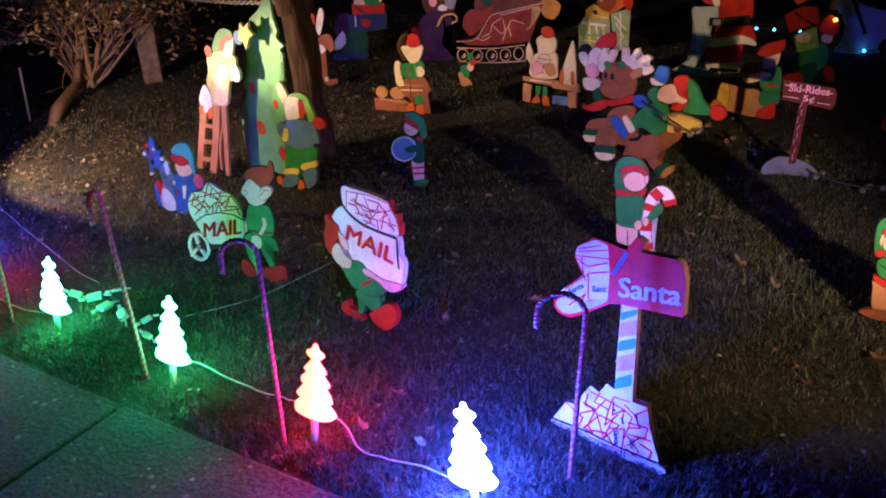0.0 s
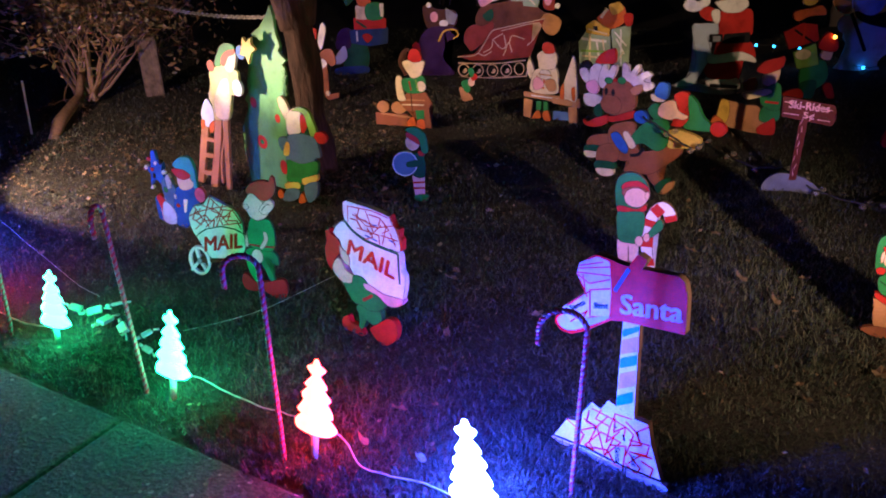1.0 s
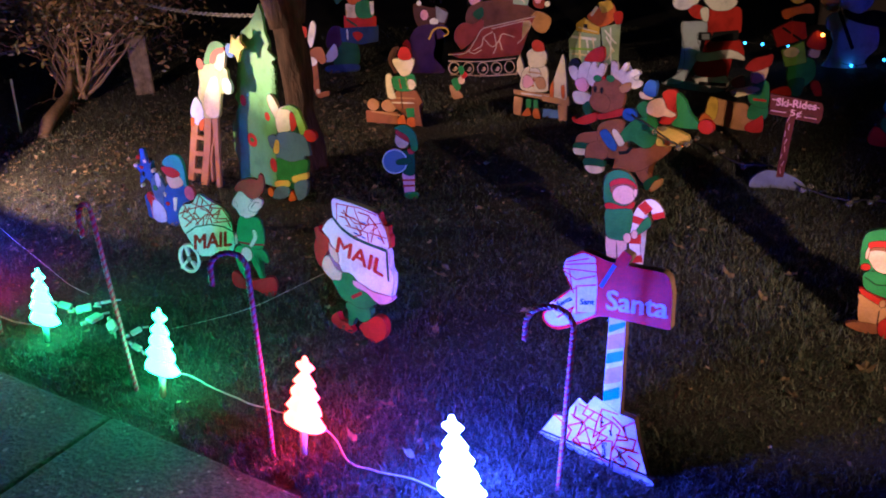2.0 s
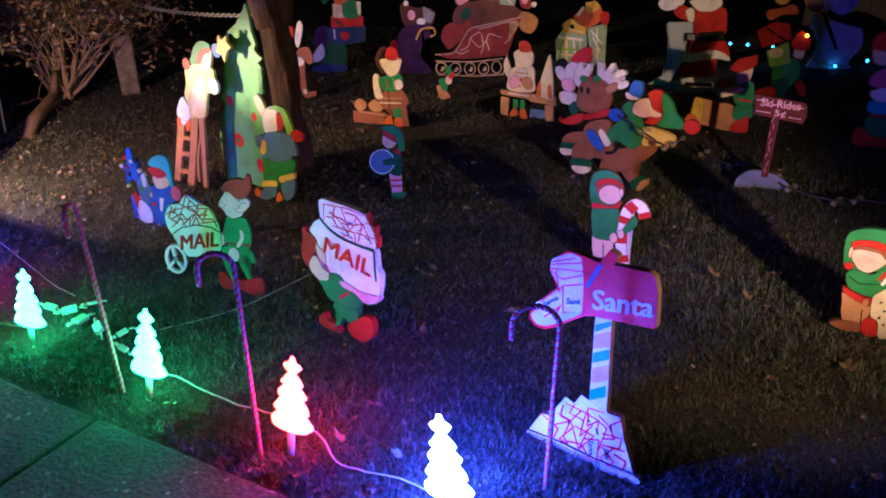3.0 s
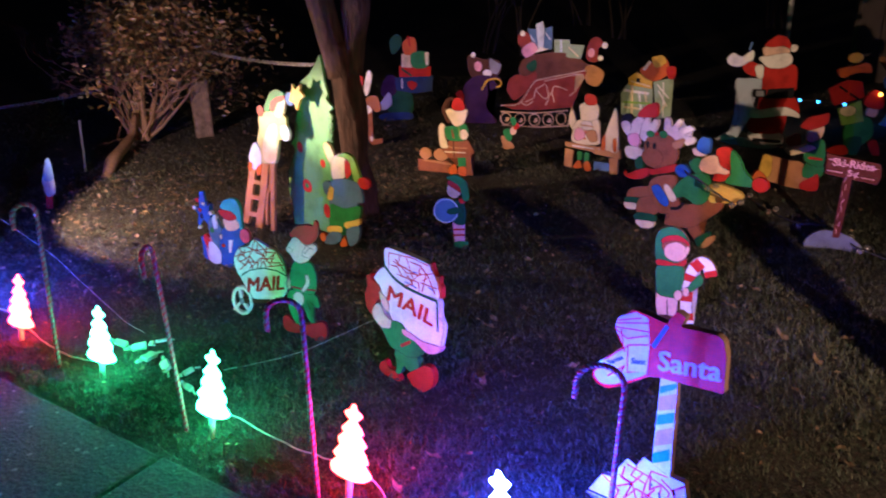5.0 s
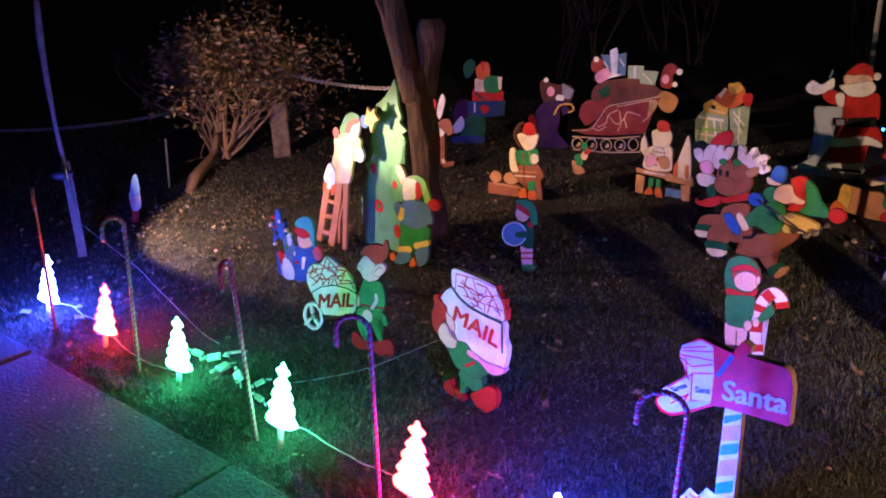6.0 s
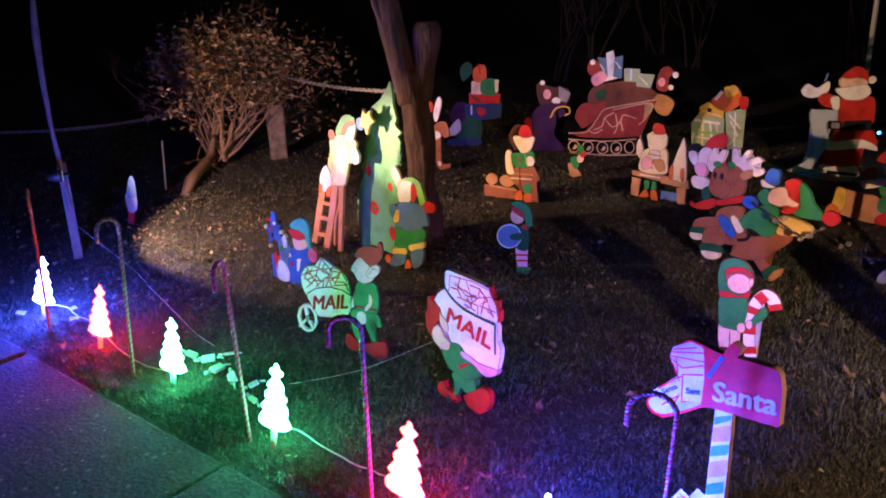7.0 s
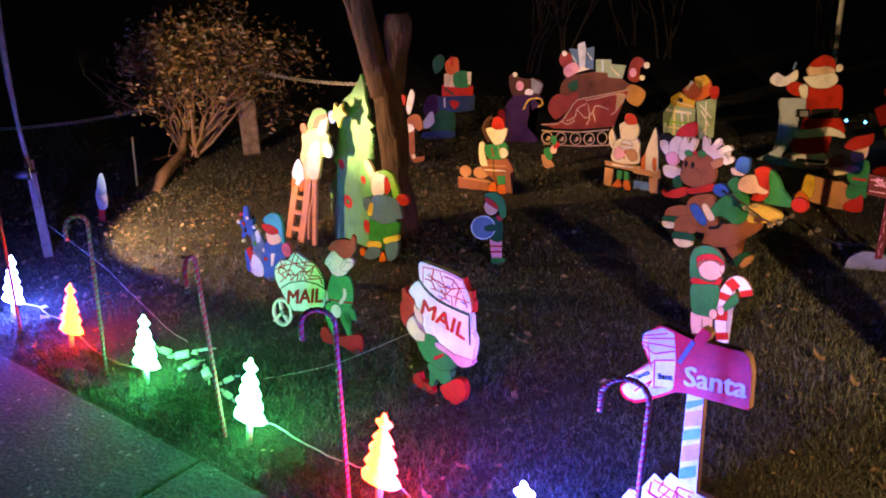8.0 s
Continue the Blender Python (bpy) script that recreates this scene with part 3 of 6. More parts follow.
c = Cutout("mail_elf_cutout", pose(-0.575, 2.923, 0, 0, 0, 2), "green-suited plywood elf pushing the mail cart", "elf cutout", ink=0.0022)
c.smooth("skin", -8.9, 41.3, -7.2, 44.8, -4.5, 47, -1.8, 44.8, 0.5, 40.4, 0.5, 36.9, -3.5, 35.1, -6.2, 36.4, -7.5, 39.1)
c.oval("skin", -7.6, 41.1, 1.3, 1.2)
c.smooth("skin", -2.4, 40, 0.9, 43.9, 3.5, 43.1, 3.4, 40.4, 1.1, 38.2, -1.1, 37.8)
c.stroke("black", 0.27, -1.4, 39.5, 0.7, 42.2, 2.3, 41.8)
c.smooth("brick", -6.7, 48.7, -3.9, 51.3, 0.3, 52.2, 2.7, 51.7, 3.7, 53.9, 5.2, 52.6, 4.8, 47.4, 1.7, 43.9, -1.5, 43.9, -4.1, 46.6, -6.5, 46.7)
c.smooth("green", -9.7, 22.3, -5, 22.8, 1.6, 21, 3.4, 15.9, 1.7, 15.1, -2.1, 18.6, 0.9, 8.2, -0.9, 6.8, -3.5, 13.9, -5.5, 18.6, -6.5, 7.2, -8.1, 8.2, -10.3, 14.8)
c.smooth("green", -6.3, 36, -3.5, 35.1, 0.7, 35.5, 2.7, 30.6, 2.4, 24.2, 0.8, 21.4, -4.3, 21.9, -8.2, 24.2, -8.4, 29.7)
c.stroke("brick", 0.93, -8.2, 24.6, -3.2, 23.7, 2.2, 23.3)
c.smooth("brick", -13.1, 10, -11.2, 11, -7.8, 7.7, -3.5, 7.2, 0.9, 8.2, 4.4, 8.3, 5.7, 4.4, 4.4, 0, 0.8, -0.7, -4.1, 2.4, -10.9, 3.3, -13.2, 5.7)
c.smooth("skin", -2, 30.1, -0.4, 29.7, -0.4, 26, -2.9, 22.3, -4.1, 23.3, -2, 27)
c.oval("skin", -5.5, 19.1, 2.4, 3.3)
c.smooth("skin", -9.3, 28.7, -8.4, 27.8, -8.7, 23.7, -9.9, 24.2)
c.make()

c = Cutout("mail_cart_cutout", pose(-0.972, 3.100, 0, 0, 0, 2), "white plywood mail cart heaped with letters", "mail cart", ink=0.002)
c.part("letter_panel")
c.smooth("white", -0.2, 28.9, 2.7, 33.2, 6.3, 33.7, 10, 37.6, 15.3, 34.1, 19.4, 31.8, 22.2, 26.6, 22, 19.8, 16, 20.8, 10.8, 21.7, 5.1, 19.8, 1.8, 18.8, -0.2, 23.6)
c.stroke("red", 0.48, 0.2, 28.9, 6, 31.3, 10.5, 32.3, 16.9, 33.2)
c.stroke("red", 0.48, 2.7, 33.2, 6.1, 26.5, 1.9, 22.7)
c.stroke("red", 0.48, 6.3, 33.7, 12.2, 31.3, 16.6, 24.7)
c.stroke("red", 0.47, 9.9, 36.9, 6.3, 27.5, 7.9, 23.7)
c.stroke("red", 0.47, 10, 37.4, 14.9, 31.3, 11.1, 23.7)
c.stroke("red", 0.47, 15.3, 34.1, 11.5, 26.6)
c.stroke("red", 0.48, 19.4, 31.8, 13.3, 26.6, 14.5, 22.7)
c.stroke("red", 0.48, 19.3, 31.3, 22.1, 25.6, 14.8, 24.6)
c.stroke("red", 0.49, 6.6, 23.7, 11.8, 28.5, 18, 28.5)
c.stroke("red", 0.48, 3.4, 31.8, 1.3, 27.5, 4.9, 24.6)
c.stroke("red", 0.49, 2.5, 26.5, 7, 29.4, 8.8, 26.5)
c.stroke("red", 0.47, 11.4, 35.1, 10, 31.3, 14.1, 29.4)
c.stroke("red", 0.48, 14, 31.8, 18.4, 31.3, 16.4, 26.6)
c.stroke("red", 0.48, 16, 26.6, 20.4, 26.6, 21.7, 22.7)
c.stroke("red", 0.49, 5.2, 26.5, 10.6, 26.6, 9.6, 22.7)
c.stroke("red", 0.48, 5.2, 32.2, 3.9, 29.4, 2.2, 30.3)
c.part("tub")
c.smooth("white", 1.9, 19.8, 6.4, 22.7, 12.9, 23.9, 19, 22.7, 22.3, 20.8, 22.8, 17.9, 22.3, 13.5, 20.4, 10, 15.2, 8.5, 7.9, 8.1, 5.5, 10.9, 3.4, 14.9)
c.stroke("dgreen", 0.49, 1.9, 19.6, 6.4, 22.7, 12.9, 23.9, 19, 22.7, 22.7, 20.3)
c.part("axle")
c.sharp("dbrown", 0.7, 8.9, 15.3, 8.7, 19.9, 9.5, 19.7, 8, 6.2, 6.4, 0.2, 6.1)
c.part("wheel")
c.ring("white", 1.23, 1.2, 7.4, 4.2, 6.4)
c.stroke("white", 1.22, 1.2, 7.4, 0.4, 13.4)
c.stroke("white", 1.22, 1.2, 7.4, -3.1, 2.8)
c.stroke("white", 1.22, 1.2, 7.4, 3.4, 2.9)
c.oval("grey", 1.2, 7.4, 1.1, 1.6)
c.text("mail_lettering", "red", "MAIL", 4.4, 12.1, 21.0, 14.0, 5.4, 19.0)
c.make(True)

c = Cutout("mail_sack_elf_cutout", pose(-0.050, 2.580, 0, 0, 0, -34), "plywood elf bent under a white mail sack", "elf cutout", ink=0.0022, thick=0.02)
c.part("sack")
c.sharp("red", 4.5, 54, 5.9, 54.8, 6, 52.4, 7.7, 50.2, 9.7, 50.7, 9.5, 47.5, 10.6, 46.7, 10.3, 42.3, 8.6, 41.8, 7.7, 49.5)
c.smooth("white", -17.6, 54.2, -10.5, 54.9, -3.6, 54.8, 4.3, 54, 5.7, 51.8, 7.7, 49.5, 8.9, 46.3, 8.6, 41.1, -1.1, 40.1, -9.5, 41.1, -16.4, 44.1, -18, 47.4)
c.smooth("white", -24.3, 40.8, -18.4, 46.2, -9.5, 41.5, -1.1, 40.9, 8.6, 41.5, 9.4, 35.1, 11.1, 31.1, 9.2, 22.1, 5.6, 18.2, 1.9, 18.9, -5.7, 19.5, -15, 25.2, -19.1, 33.4, -23.5, 39.1)
c.stroke("dgreen", 1.24, -18, 46.8, -14.1, 43.8, -8.5, 41.8, -1.1, 41, 8.2, 40.8)
c.stroke("dgreen", 0.90, 8.2, 40.8, 8.1, 34.7, 8.3, 28.7)
c.part("letter_drawing")
c.stroke("red", 0.38, -15.5, 52.9, -16, 46.5)
c.stroke("red", 0.38, -15.5, 52.9, -3.6, 54.1, 4.4, 53.3)
c.stroke("red", 0.38, -12.3, 51.1, -7, 47.4, -0.5, 48.4)
c.stroke("red", 0.38, -13.4, 50.1, -1.4, 48.1, 6.9, 51.1)
c.stroke("red", 0.37, -6.5, 53.3, -3.4, 46.1)
c.stroke("red", 0.39, -11.5, 45.4, -0.7, 45.4, -0.5, 41.8)
c.stroke("red", 0.38, -4.5, 44.4, 0.5, 49.4)
c.stroke("red", 0.37, 3.3, 50.1, 0.9, 42.2)
c.stroke("red", 0.38, 0.2, 45.7, 8.3, 45.7)
c.stroke("red", 0.37, 4.9, 47.7, 7.3, 43.3)
c.stroke("blue", 0.38, -7.4, 43.6, -1.8, 42.9)
c.stroke("red", 0.37, -9.8, 53.2, -11.1, 49.2, -6.4, 49.4)
c.stroke("red", 0.37, -4.7, 52.3, 0.8, 52.3, -0.4, 49.5)
c.stroke("red", 0.37, 1.2, 51.7, 4.5, 48.7, 1.2, 46.7)
c.stroke("red", 0.38, -14.5, 48.3, -11.2, 48.5, -9.1, 45.7)
c.stroke("red", 0.38, -6.2, 46.5, -3.6, 43.9, -7.5, 42)
c.stroke("blue", 0.30, -3.2, 48.8, -1.3, 48.9)
c.stroke("blue", 0.30, 4.3, 45, 6.5, 44.5)
c.part("figure")
c.smooth("red", -28.5, 39.7, -26.3, 41.1, -25.5, 39.4, -21.1, 37.5, -21.4, 32.7, -24.7, 28.6, -26.3, 24.1, -29.1, 26.5, -29.7, 31.9, -27.8, 37.2)
c.smooth("skin", -21.3, 35.9, -20, 34.7, -17.6, 33.8, -16.4, 31.1, -17.1, 28.5, -19.5, 29.3, -21.3, 32)
c.smooth("skin", -26.1, 25.8, -23.6, 29.7, -21, 29.7, -18.9, 26.4, -15.5, 25, -15.4, 22.7, -19, 19.9, -22, 20.6, -25.4, 22.7)
c.smooth("green", -14.8, 11.5, -11.1, 14.4, -2.3, 14.2, -1.7, 9.6, -2.3, 7.7, -6.8, 6.5, -9.7, 7.5, -11.6, 3.5, -14.4, 2.9, -13.2, 7.9)
c.smooth("green", -15, 25.2, -10, 25.6, -6.4, 22.4, 0, 19, 1.8, 18, -2.3, 14.2, -7.3, 12.5, -12.2, 13.2, -16.2, 13.5, -18.9, 16.7, -20.5, 20.2, -16.3, 21.6)
c.sharp("red", -11.4, 16.4, -5.6, 20.4, -5.2, 19.2, -10.5, 15.3)
c.smooth("rose", -9.7, 23.7, -5.4, 23.5, 0.3, 22.2, 9.6, 23, 8.9, 20.5, 6.1, 18.6, 1.8, 18, -2.7, 20.4, -9, 21.2)
c.part("shoe")
c.smooth("red", -23.5, 3, -20, 6.4, -18.2, 3.6, -14.1, 3.4, -11.8, 0.9, -13.5, -1.3, -18.7, -0.8, -22.8, -0.2)
c.part("shoe")
c.smooth("red", -8, 4.8, -2.7, 9.2, 1.4, 12.3, 5.2, 12.1, 6.3, 8.5, 4.6, 3.7, -0.5, -0.3, -5.3, 0.8, -7.1, 2.6)
c.text("mail_lettering", "red", "MAIL", -17.3, 33.5, 5.9, 30.1, -15.5, 39.7)
c.make(True)

c = Cutout("candy_elf_cutout", pose(0.915, 3.253, 0, 0, 0, -12), "green-hooded plywood elf hugging a striped candy cane", "elf cutout", ink=0.0026, edge="sawn")
c.part("painted_cane")
c.stroke("white", 5.07, 8.2, 1.1, 6.5, 10, 6.2, 19, 8.1, 27.4, 11.3, 30.7, 14.4, 28.1, 15.5, 24.7)
c.stroke("red", 5.18, 6.4, 11.7, 6.2, 16.5)
c.stroke("red", 4.98, 8.1, 27.4, 10.9, 30.4)
c.stroke("red", 4.96, 14.7, 27.1, 15.6, 24.5)
c.stroke("red", 5.1, 6.4, 21.2, 7.2, 24.4)
c.stroke("red", 5.28, 7.9, 2.8, 7.2, 6.1)
c.part("figure")
c.smooth("green", -7.5, 28.5, -8.6, 37.1, -7.4, 42.5, -3.7, 44.8, 0.7, 44.3, 4.4, 40.5, 5.5, 35.3, 2.8, 29.6, -5, 28.3)
c.smooth("red", -6.2, 38.4, -3.9, 40.7, 0.9, 41.4, 5, 38.9, 5.5, 35.3, 4.2, 37.1, -0.7, 37.6, -4.6, 36.2)
c.smooth("brown", -5.6, 36.9, -0.8, 38.9, 4.1, 38.1, 5.3, 35, 0.5, 34.8, -4.4, 33.7)
c.oval("skin", 0.2, 33.9, 4.9, 4.5)
c.oval("skin", 4.8, 35.2, 1.0, 2.1)
c.smooth("red", -7.5, 29.1, -5.1, 29.9, 0.9, 28.9, 4.6, 31.4, 4.4, 28.1, -2.9, 26.8, -6.4, 26.5)
c.smooth("skin", -5.9, 14.8, 2, 13.5, 3.2, 11.9, 2.8, 3.6, -0.2, 2.9, -1.3, 11.4, -1, 2.9, -4.8, 3.1)
c.smooth("dbrown", -4.8, 3.5, 2.8, 3.8, 3.2, 0.4, -4.5, -0.6)
c.smooth("green", -7.1, 26.4, -3.9, 27.1, 3.4, 27.8, 4.8, 23.3, 3.9, 15.4, 2.1, 12.9, -0.9, 12.6, -5.5, 13.7, -6.9, 19.7)
c.smooth("green", 6.2, 17.9, 10.5, 25, 12.7, 22.5, 11.5, 19.6, 6.9, 15.7)
c.oval("skin", 3.0, 14.1, 1.8, 2.5)
c.oval("skin", 6.0, 16.2, 1.5, 2.2)
c.make(True)

c = Cutout("reindeer_cutout", pose(1.183, 4.144, 0, 0, 0, -34), "brown plywood reindeer ridden by a green elf", "reindeer cutout", ink=0.0026)
c.part("toy_animal")
c.smooth("black", -55, 58, -53, 63.5, -49.5, 64.5, -47, 62, -46.5, 57, -49, 60, -52, 60.5, -53.5, 57)
c.smooth("ivory", -54, 59.5, -50, 60.5, -47.5, 57, -46, 53, -49, 52, -53, 55)
c.smooth("ivory", -48, 60, -44, 64, -40, 62, -40, 55, -45, 52.5, -48, 53)
c.smooth("rose", -49.5, 53, -44, 55, -42, 50, -45, 46.5, -49, 49)
c.smooth("ivory", -51, 46, -46, 47.5, -39, 46, -40, 41, -49, 40.5)
c.part("reindeer_board")
c.smooth("dgreen", -44.5, 39.6, -40.3, 42.9, -39.2, 36.5, -42.7, 35.3)
c.smooth("ivory", -26.8, 51.4, -29, 62.4, -28.2, 66.2, -25.4, 65.3, -24.2, 61.8, -21.1, 65.9, -18.7, 65.6, -20.7, 60.4, -15, 63.7, -11.8, 61.7, -16.5, 58.6, -11.8, 58, -10.7, 55.7, -14.7, 53, -18.8, 54.5)
c.smooth("ivory", -42.5, 53.6, -40.9, 62.1, -38.2, 64.9, -36.6, 61.4, -34.7, 64.1, -31.8, 63.3, -33.5, 57.4, -38, 51)
c.smooth("brown", -45.7, 23.3, -33.4, 26.9, -33.1, 21.6, -39.5, 19, -43.7, 15.4, -47.6, 16)
c.smooth("dgreen", -48, 18, -39.5, 19.3, -40, 15.5, -48.2, 14.8)
c.smooth("cream", -48.7, 14.7, -40, 15.5, -41.3, 12, -47.3, 11.2)
c.smooth("brown", -11.8, 20.5, 3.8, 26.2, 0.7, 17.8, -4.1, 11.5, 0.4, 7.1, -4.7, 3.2, -10.8, 10)
c.smooth("dgreen", -5, 3.8, 0.9, 9.2, 3, 7.7, -2.3, -0.3)
c.smooth("tan", -1.7, 0.2, 1.2, 5.9, 5, 8.1, 4.7, 4.1, 1.1, 0.3)
c.smooth("brown", -33.7, 30.9, -20, 35.9, -17.5, 23.3, -10.5, 22, 4.8, 28.9, 7.9, 24.4, 0.8, 16.5, -9.4, 9, -23.4, 7.9, -21, 13.9, -26.7, 13.4, -32.9, 18.9)
c.smooth("brown", -39.5, 19, -28.8, 22.4, -26.9, 16.1, -30.1, 11.3, -40.4, 9.8)
c.smooth("dgreen", -40.9, 10.4, -30.2, 11.6, -29.8, 7.2, -40.9, 6)
c.smooth("cream", -40.9, 6, -30.2, 7.4, -31, 3.5, -37.7, 2.3)
c.smooth("brown", -39.3, 49.6, -36.8, 54.4, -28.6, 57.5, -21.6, 54.7, -19.5, 46.2, -23.1, 40.5, -32.8, 37.6, -38, 40.7, -39, 44.4)
c.oval("brown", -33.9, 43.3, 6.4, 5.4)
c.smooth("tan", -23.5, 53.2, -19, 56.1, -16.3, 56.1, -17.3, 52.2, -21.2, 50)
c.oval("black", -37.2, 49.9, 1.1, 1.9)
c.oval("black", -33.2, 49.8, 1.1, 1.9)
c.smooth("red", -44.6, 64.1, -41.4, 69.5, -35.3, 72.7, -33.1, 71.1, -33.4, 65.5, -37.5, 64.4)
c.oval("green", -36.2, 55.8, 2.5, 1.8)
c.oval("green", -28.6, 56.8, 2.5, 2.0)
c.oval("red", -32.4, 56.5, 1.3, 1.1)
c.smooth("red", -34.8, 36.6, -30, 38.1, -20.5, 42.3, -19.5, 38.6, -28.3, 35.1, -34.2, 33.7)
c.smooth("red", -50.3, 32.6, -47.7, 31.7, -42.7, 34.6, -35.6, 37.1, -36, 32.4, -42.4, 29.3, -49.1, 29.5)
c.stroke("black", 1.86, -20.6, 17.4, -15.8, 19, -13.4, 22.8)
c.part("rider_board")
c.smooth("green", -12.5, 43.6, -9.5, 47.8, -6.2, 47.1, -4.3, 41.2, -8.1, 39.3)
c.smooth("cream", -11.3, 52.5, -5.3, 51.6, -4.4, 49.3, -10.3, 49)
c.smooth("blue", -9.5, 54.7, -7.3, 59, -2.8, 58.9, -2, 55.2, -3.3, 50.7, -8.6, 51.7)
c.smooth("yellow", -0.4, 35.6, 5.3, 36.6, 13.1, 35.5, 17.7, 33.3, 15.2, 27.8, 10.1, 27.4, 1.2, 25.7, -0.6, 30.5)
c.smooth("green", -20.7, 28, -13.3, 37.1, -2.9, 40.2, 0.6, 32, -1.4, 25.2, -6.5, 22.8, -13.6, 25.4, -19, 23.7)
c.oval("blue", -16.2, 39.4, 4.1, 3.6)
c.smooth("blue", -32.7, 27, -28.6, 29.1, -22.4, 22.3, -22.5, 18.3, -25.6, 18.3, -30.2, 22.2)
c.smooth("cream", -25.7, 28.4, -23, 30.2, -17.6, 23.9, -20.9, 21.3)
c.smooth("red", 1, 53.2, 4.5, 56.1, 8.3, 55.8, 9.5, 50.9, 8, 47, 9.9, 41.2, 5.2, 37.8, 0.6, 38.3, 4.1, 42, 4.1, 47.6)
c.smooth("skin", -6.4, 42.1, -6.2, 47.1, -2.6, 50.2, 1.9, 50.9, 4.3, 46.4, 9.6, 44.2, 7.3, 41.9, 3.4, 41.9, -0.3, 40.6)
c.smooth("green", 9, 55, 13.7, 51.6, 16.8, 46, 22.4, 40.9, 21.5, 38.3, 10.3, 37.5, 7.6, 38.9, 10.3, 43.7, 9.1, 48.4)
c.oval("red", 25.5, 40.3, 4.2, 3.8)
c.make(True)

c = Cutout("sack_elf_cutout", pose(1.838, 2.705, 0, 0, 0, -20), "green-hooded plywood elf holding a speckled toy sack", "elf cutout", ink=0.0024)
c.part("figure")
c.smooth("green", -13.3, 26.9, -14.7, 35.6, -13.8, 40.6, -9.8, 42.8, -3.6, 43.3, 0.7, 41, 3.1, 34.5, 2.9, 28.2, -8.3, 26.5)
c.smooth("skin", -11.7, 31.3, -11.5, 34.4, -5.7, 35.9, -1.1, 34.1, 0.3, 31.3, -2.1, 28.2, -5.2, 25.9, -8.7, 26.9, -10.7, 29.6)
c.smooth("brown", -11.7, 33.9, -10.7, 35.5, -5.8, 36.4, -1.1, 35, -0.5, 31.9, -2.4, 33.9, -5.4, 34.5, -9.1, 34.7)
c.smooth("red", -12.7, 36.9, -9.1, 38.6, -3.3, 38.5, 0.8, 36.2, 0.8, 34.3, -5, 35.9, -10, 35.8, -11.6, 34.7)
c.oval("skin", -12.2, 33.0, 0.7, 2.5)
c.oval("red", -11.8, 27.6, 1.7, 1.6)
c.smooth("tan", -11.7, 13.3, -11.5, 16.6, -2.5, 13.4, -1.5, 9.8, -3.9, 4.7, -9.9, 4.6)
c.smooth("brown", -14.3, 3.1, -10.4, 5.1, -3.9, 5, -2.9, 1.6, -7.3, 0.6, -12.1, 1.6)
c.smooth("green", -11.7, 25.4, -8.3, 26.5, -3.8, 25.8, 0, 28.6, 2.6, 26.4, 3.4, 18.4, -2, 16.3, -9.7, 18.4, -11.8, 21.7)
c.smooth("red", -11.7, 18.9, -4.9, 16.1, -2, 16.3, -2.4, 12.9, -5.9, 13.6, -11.5, 16.6)
c.oval("tan", -3.8, 14.0, 1.2, 1.7)
c.part("toy_sack")
c.smooth("cream", -2, 16.3, -0.3, 19, 4, 23, 9.3, 21.4, 13.1, 13.1, 14.5, 2.9, 4.8, 0, 2.4, 1.2, 1.5, 6.7, -1.3, 8.9)
c.smooth("red", -3.7, 5.5, -1.6, 8.4, 1.3, 6.7, 2.3, 1.1, -0.7, -0.1, -3.1, 1.8)
c.stroke("red", 1.25, -1.2, 23.6, 0.4, 27.2)
c.stroke("white", 1.25, -0, 22, 1.8, 25.8)
c.oval("dbrown", 1.2, 15.1, 0.4, 0.5)
c.oval("dbrown", 3.4, 16.5, 0.4, 0.5)
c.oval("dbrown", 2.9, 11.8, 0.4, 0.5)
c.oval("dbrown", 1.7, 8.7, 0.4, 0.6)
c.oval("dbrown", 5.4, 10.4, 0.4, 0.6)
c.oval("dbrown", 3.6, 6.2, 0.4, 0.6)
c.oval("dbrown", 6.8, 5.1, 0.4, 0.6)
c.stroke("black", 0.27, -11.3, 23.6, -7.3, 21.2, -0.2, 22.2)
c.stroke("black", 0.28, -4.3, 11.1, -3.9, 5)
c.make(True)

c = Cutout("ski_sign", pose(1.862, 4.195, 0, 0, 0, -8), "maroon plank ski ride sign on a post", "sign")
c.part("snow_mound")
c.smooth("icy", -15.8, 1.2, -14.4, 5.9, -8.2, 10.1, 1.3, 9.2, 8.5, 5.9, 12.9, 1.6, 12.2, -0.7, -1.4, 0.4, -13.6, -0.1)
c.part("post")
c.sharp("maroon", -2.4, 38.8, 1.5, 39, 0.6, 6.9, -3, 6.6)
c.part("plank")
c.sharp("maroon", -12.3, 51.3, -2.1, 49.8, 12.9, 47.5, 14.4, 43.8, 13.1, 42.6, 14.5, 40.3, 13, 36.7, 0.9, 38.7, -11.9, 40.9, -10.5, 43.4, -12, 45.4, -10.8, 47.6)
for x in range(-10, 13, 3):
    c.stroke("dbrown", 0.3, x, 41.6 - 0.1 * x + 0.8 * math.sin(x), x + 2.6, 41.3 - 0.1 * x)
    c.stroke("dbrown", 0.3, x, 47.2 - 0.13 * x + 0.8 * math.sin(2 * x), x + 2.2, 46.9 - 0.13 * x)
for z in range(9, 38, 4):
    c.stroke("rose", 0.25, -1.6 + 0.8 * math.sin(z), z, -1.3 + 0.8 * math.sin(z + 1), z + 3)
c.stroke("rose", 0.42, -10.9, 48.6, -5.7, 47.9)
c.stroke("rose", 0.42, -10.7, 42.7, -3.5, 41.9)
c.stroke("rose", 0.42, 4.9, 46.2, 12.1, 44.8)
c.stroke("rose", 0.42, 5.8, 39.9, 11.7, 39.2)
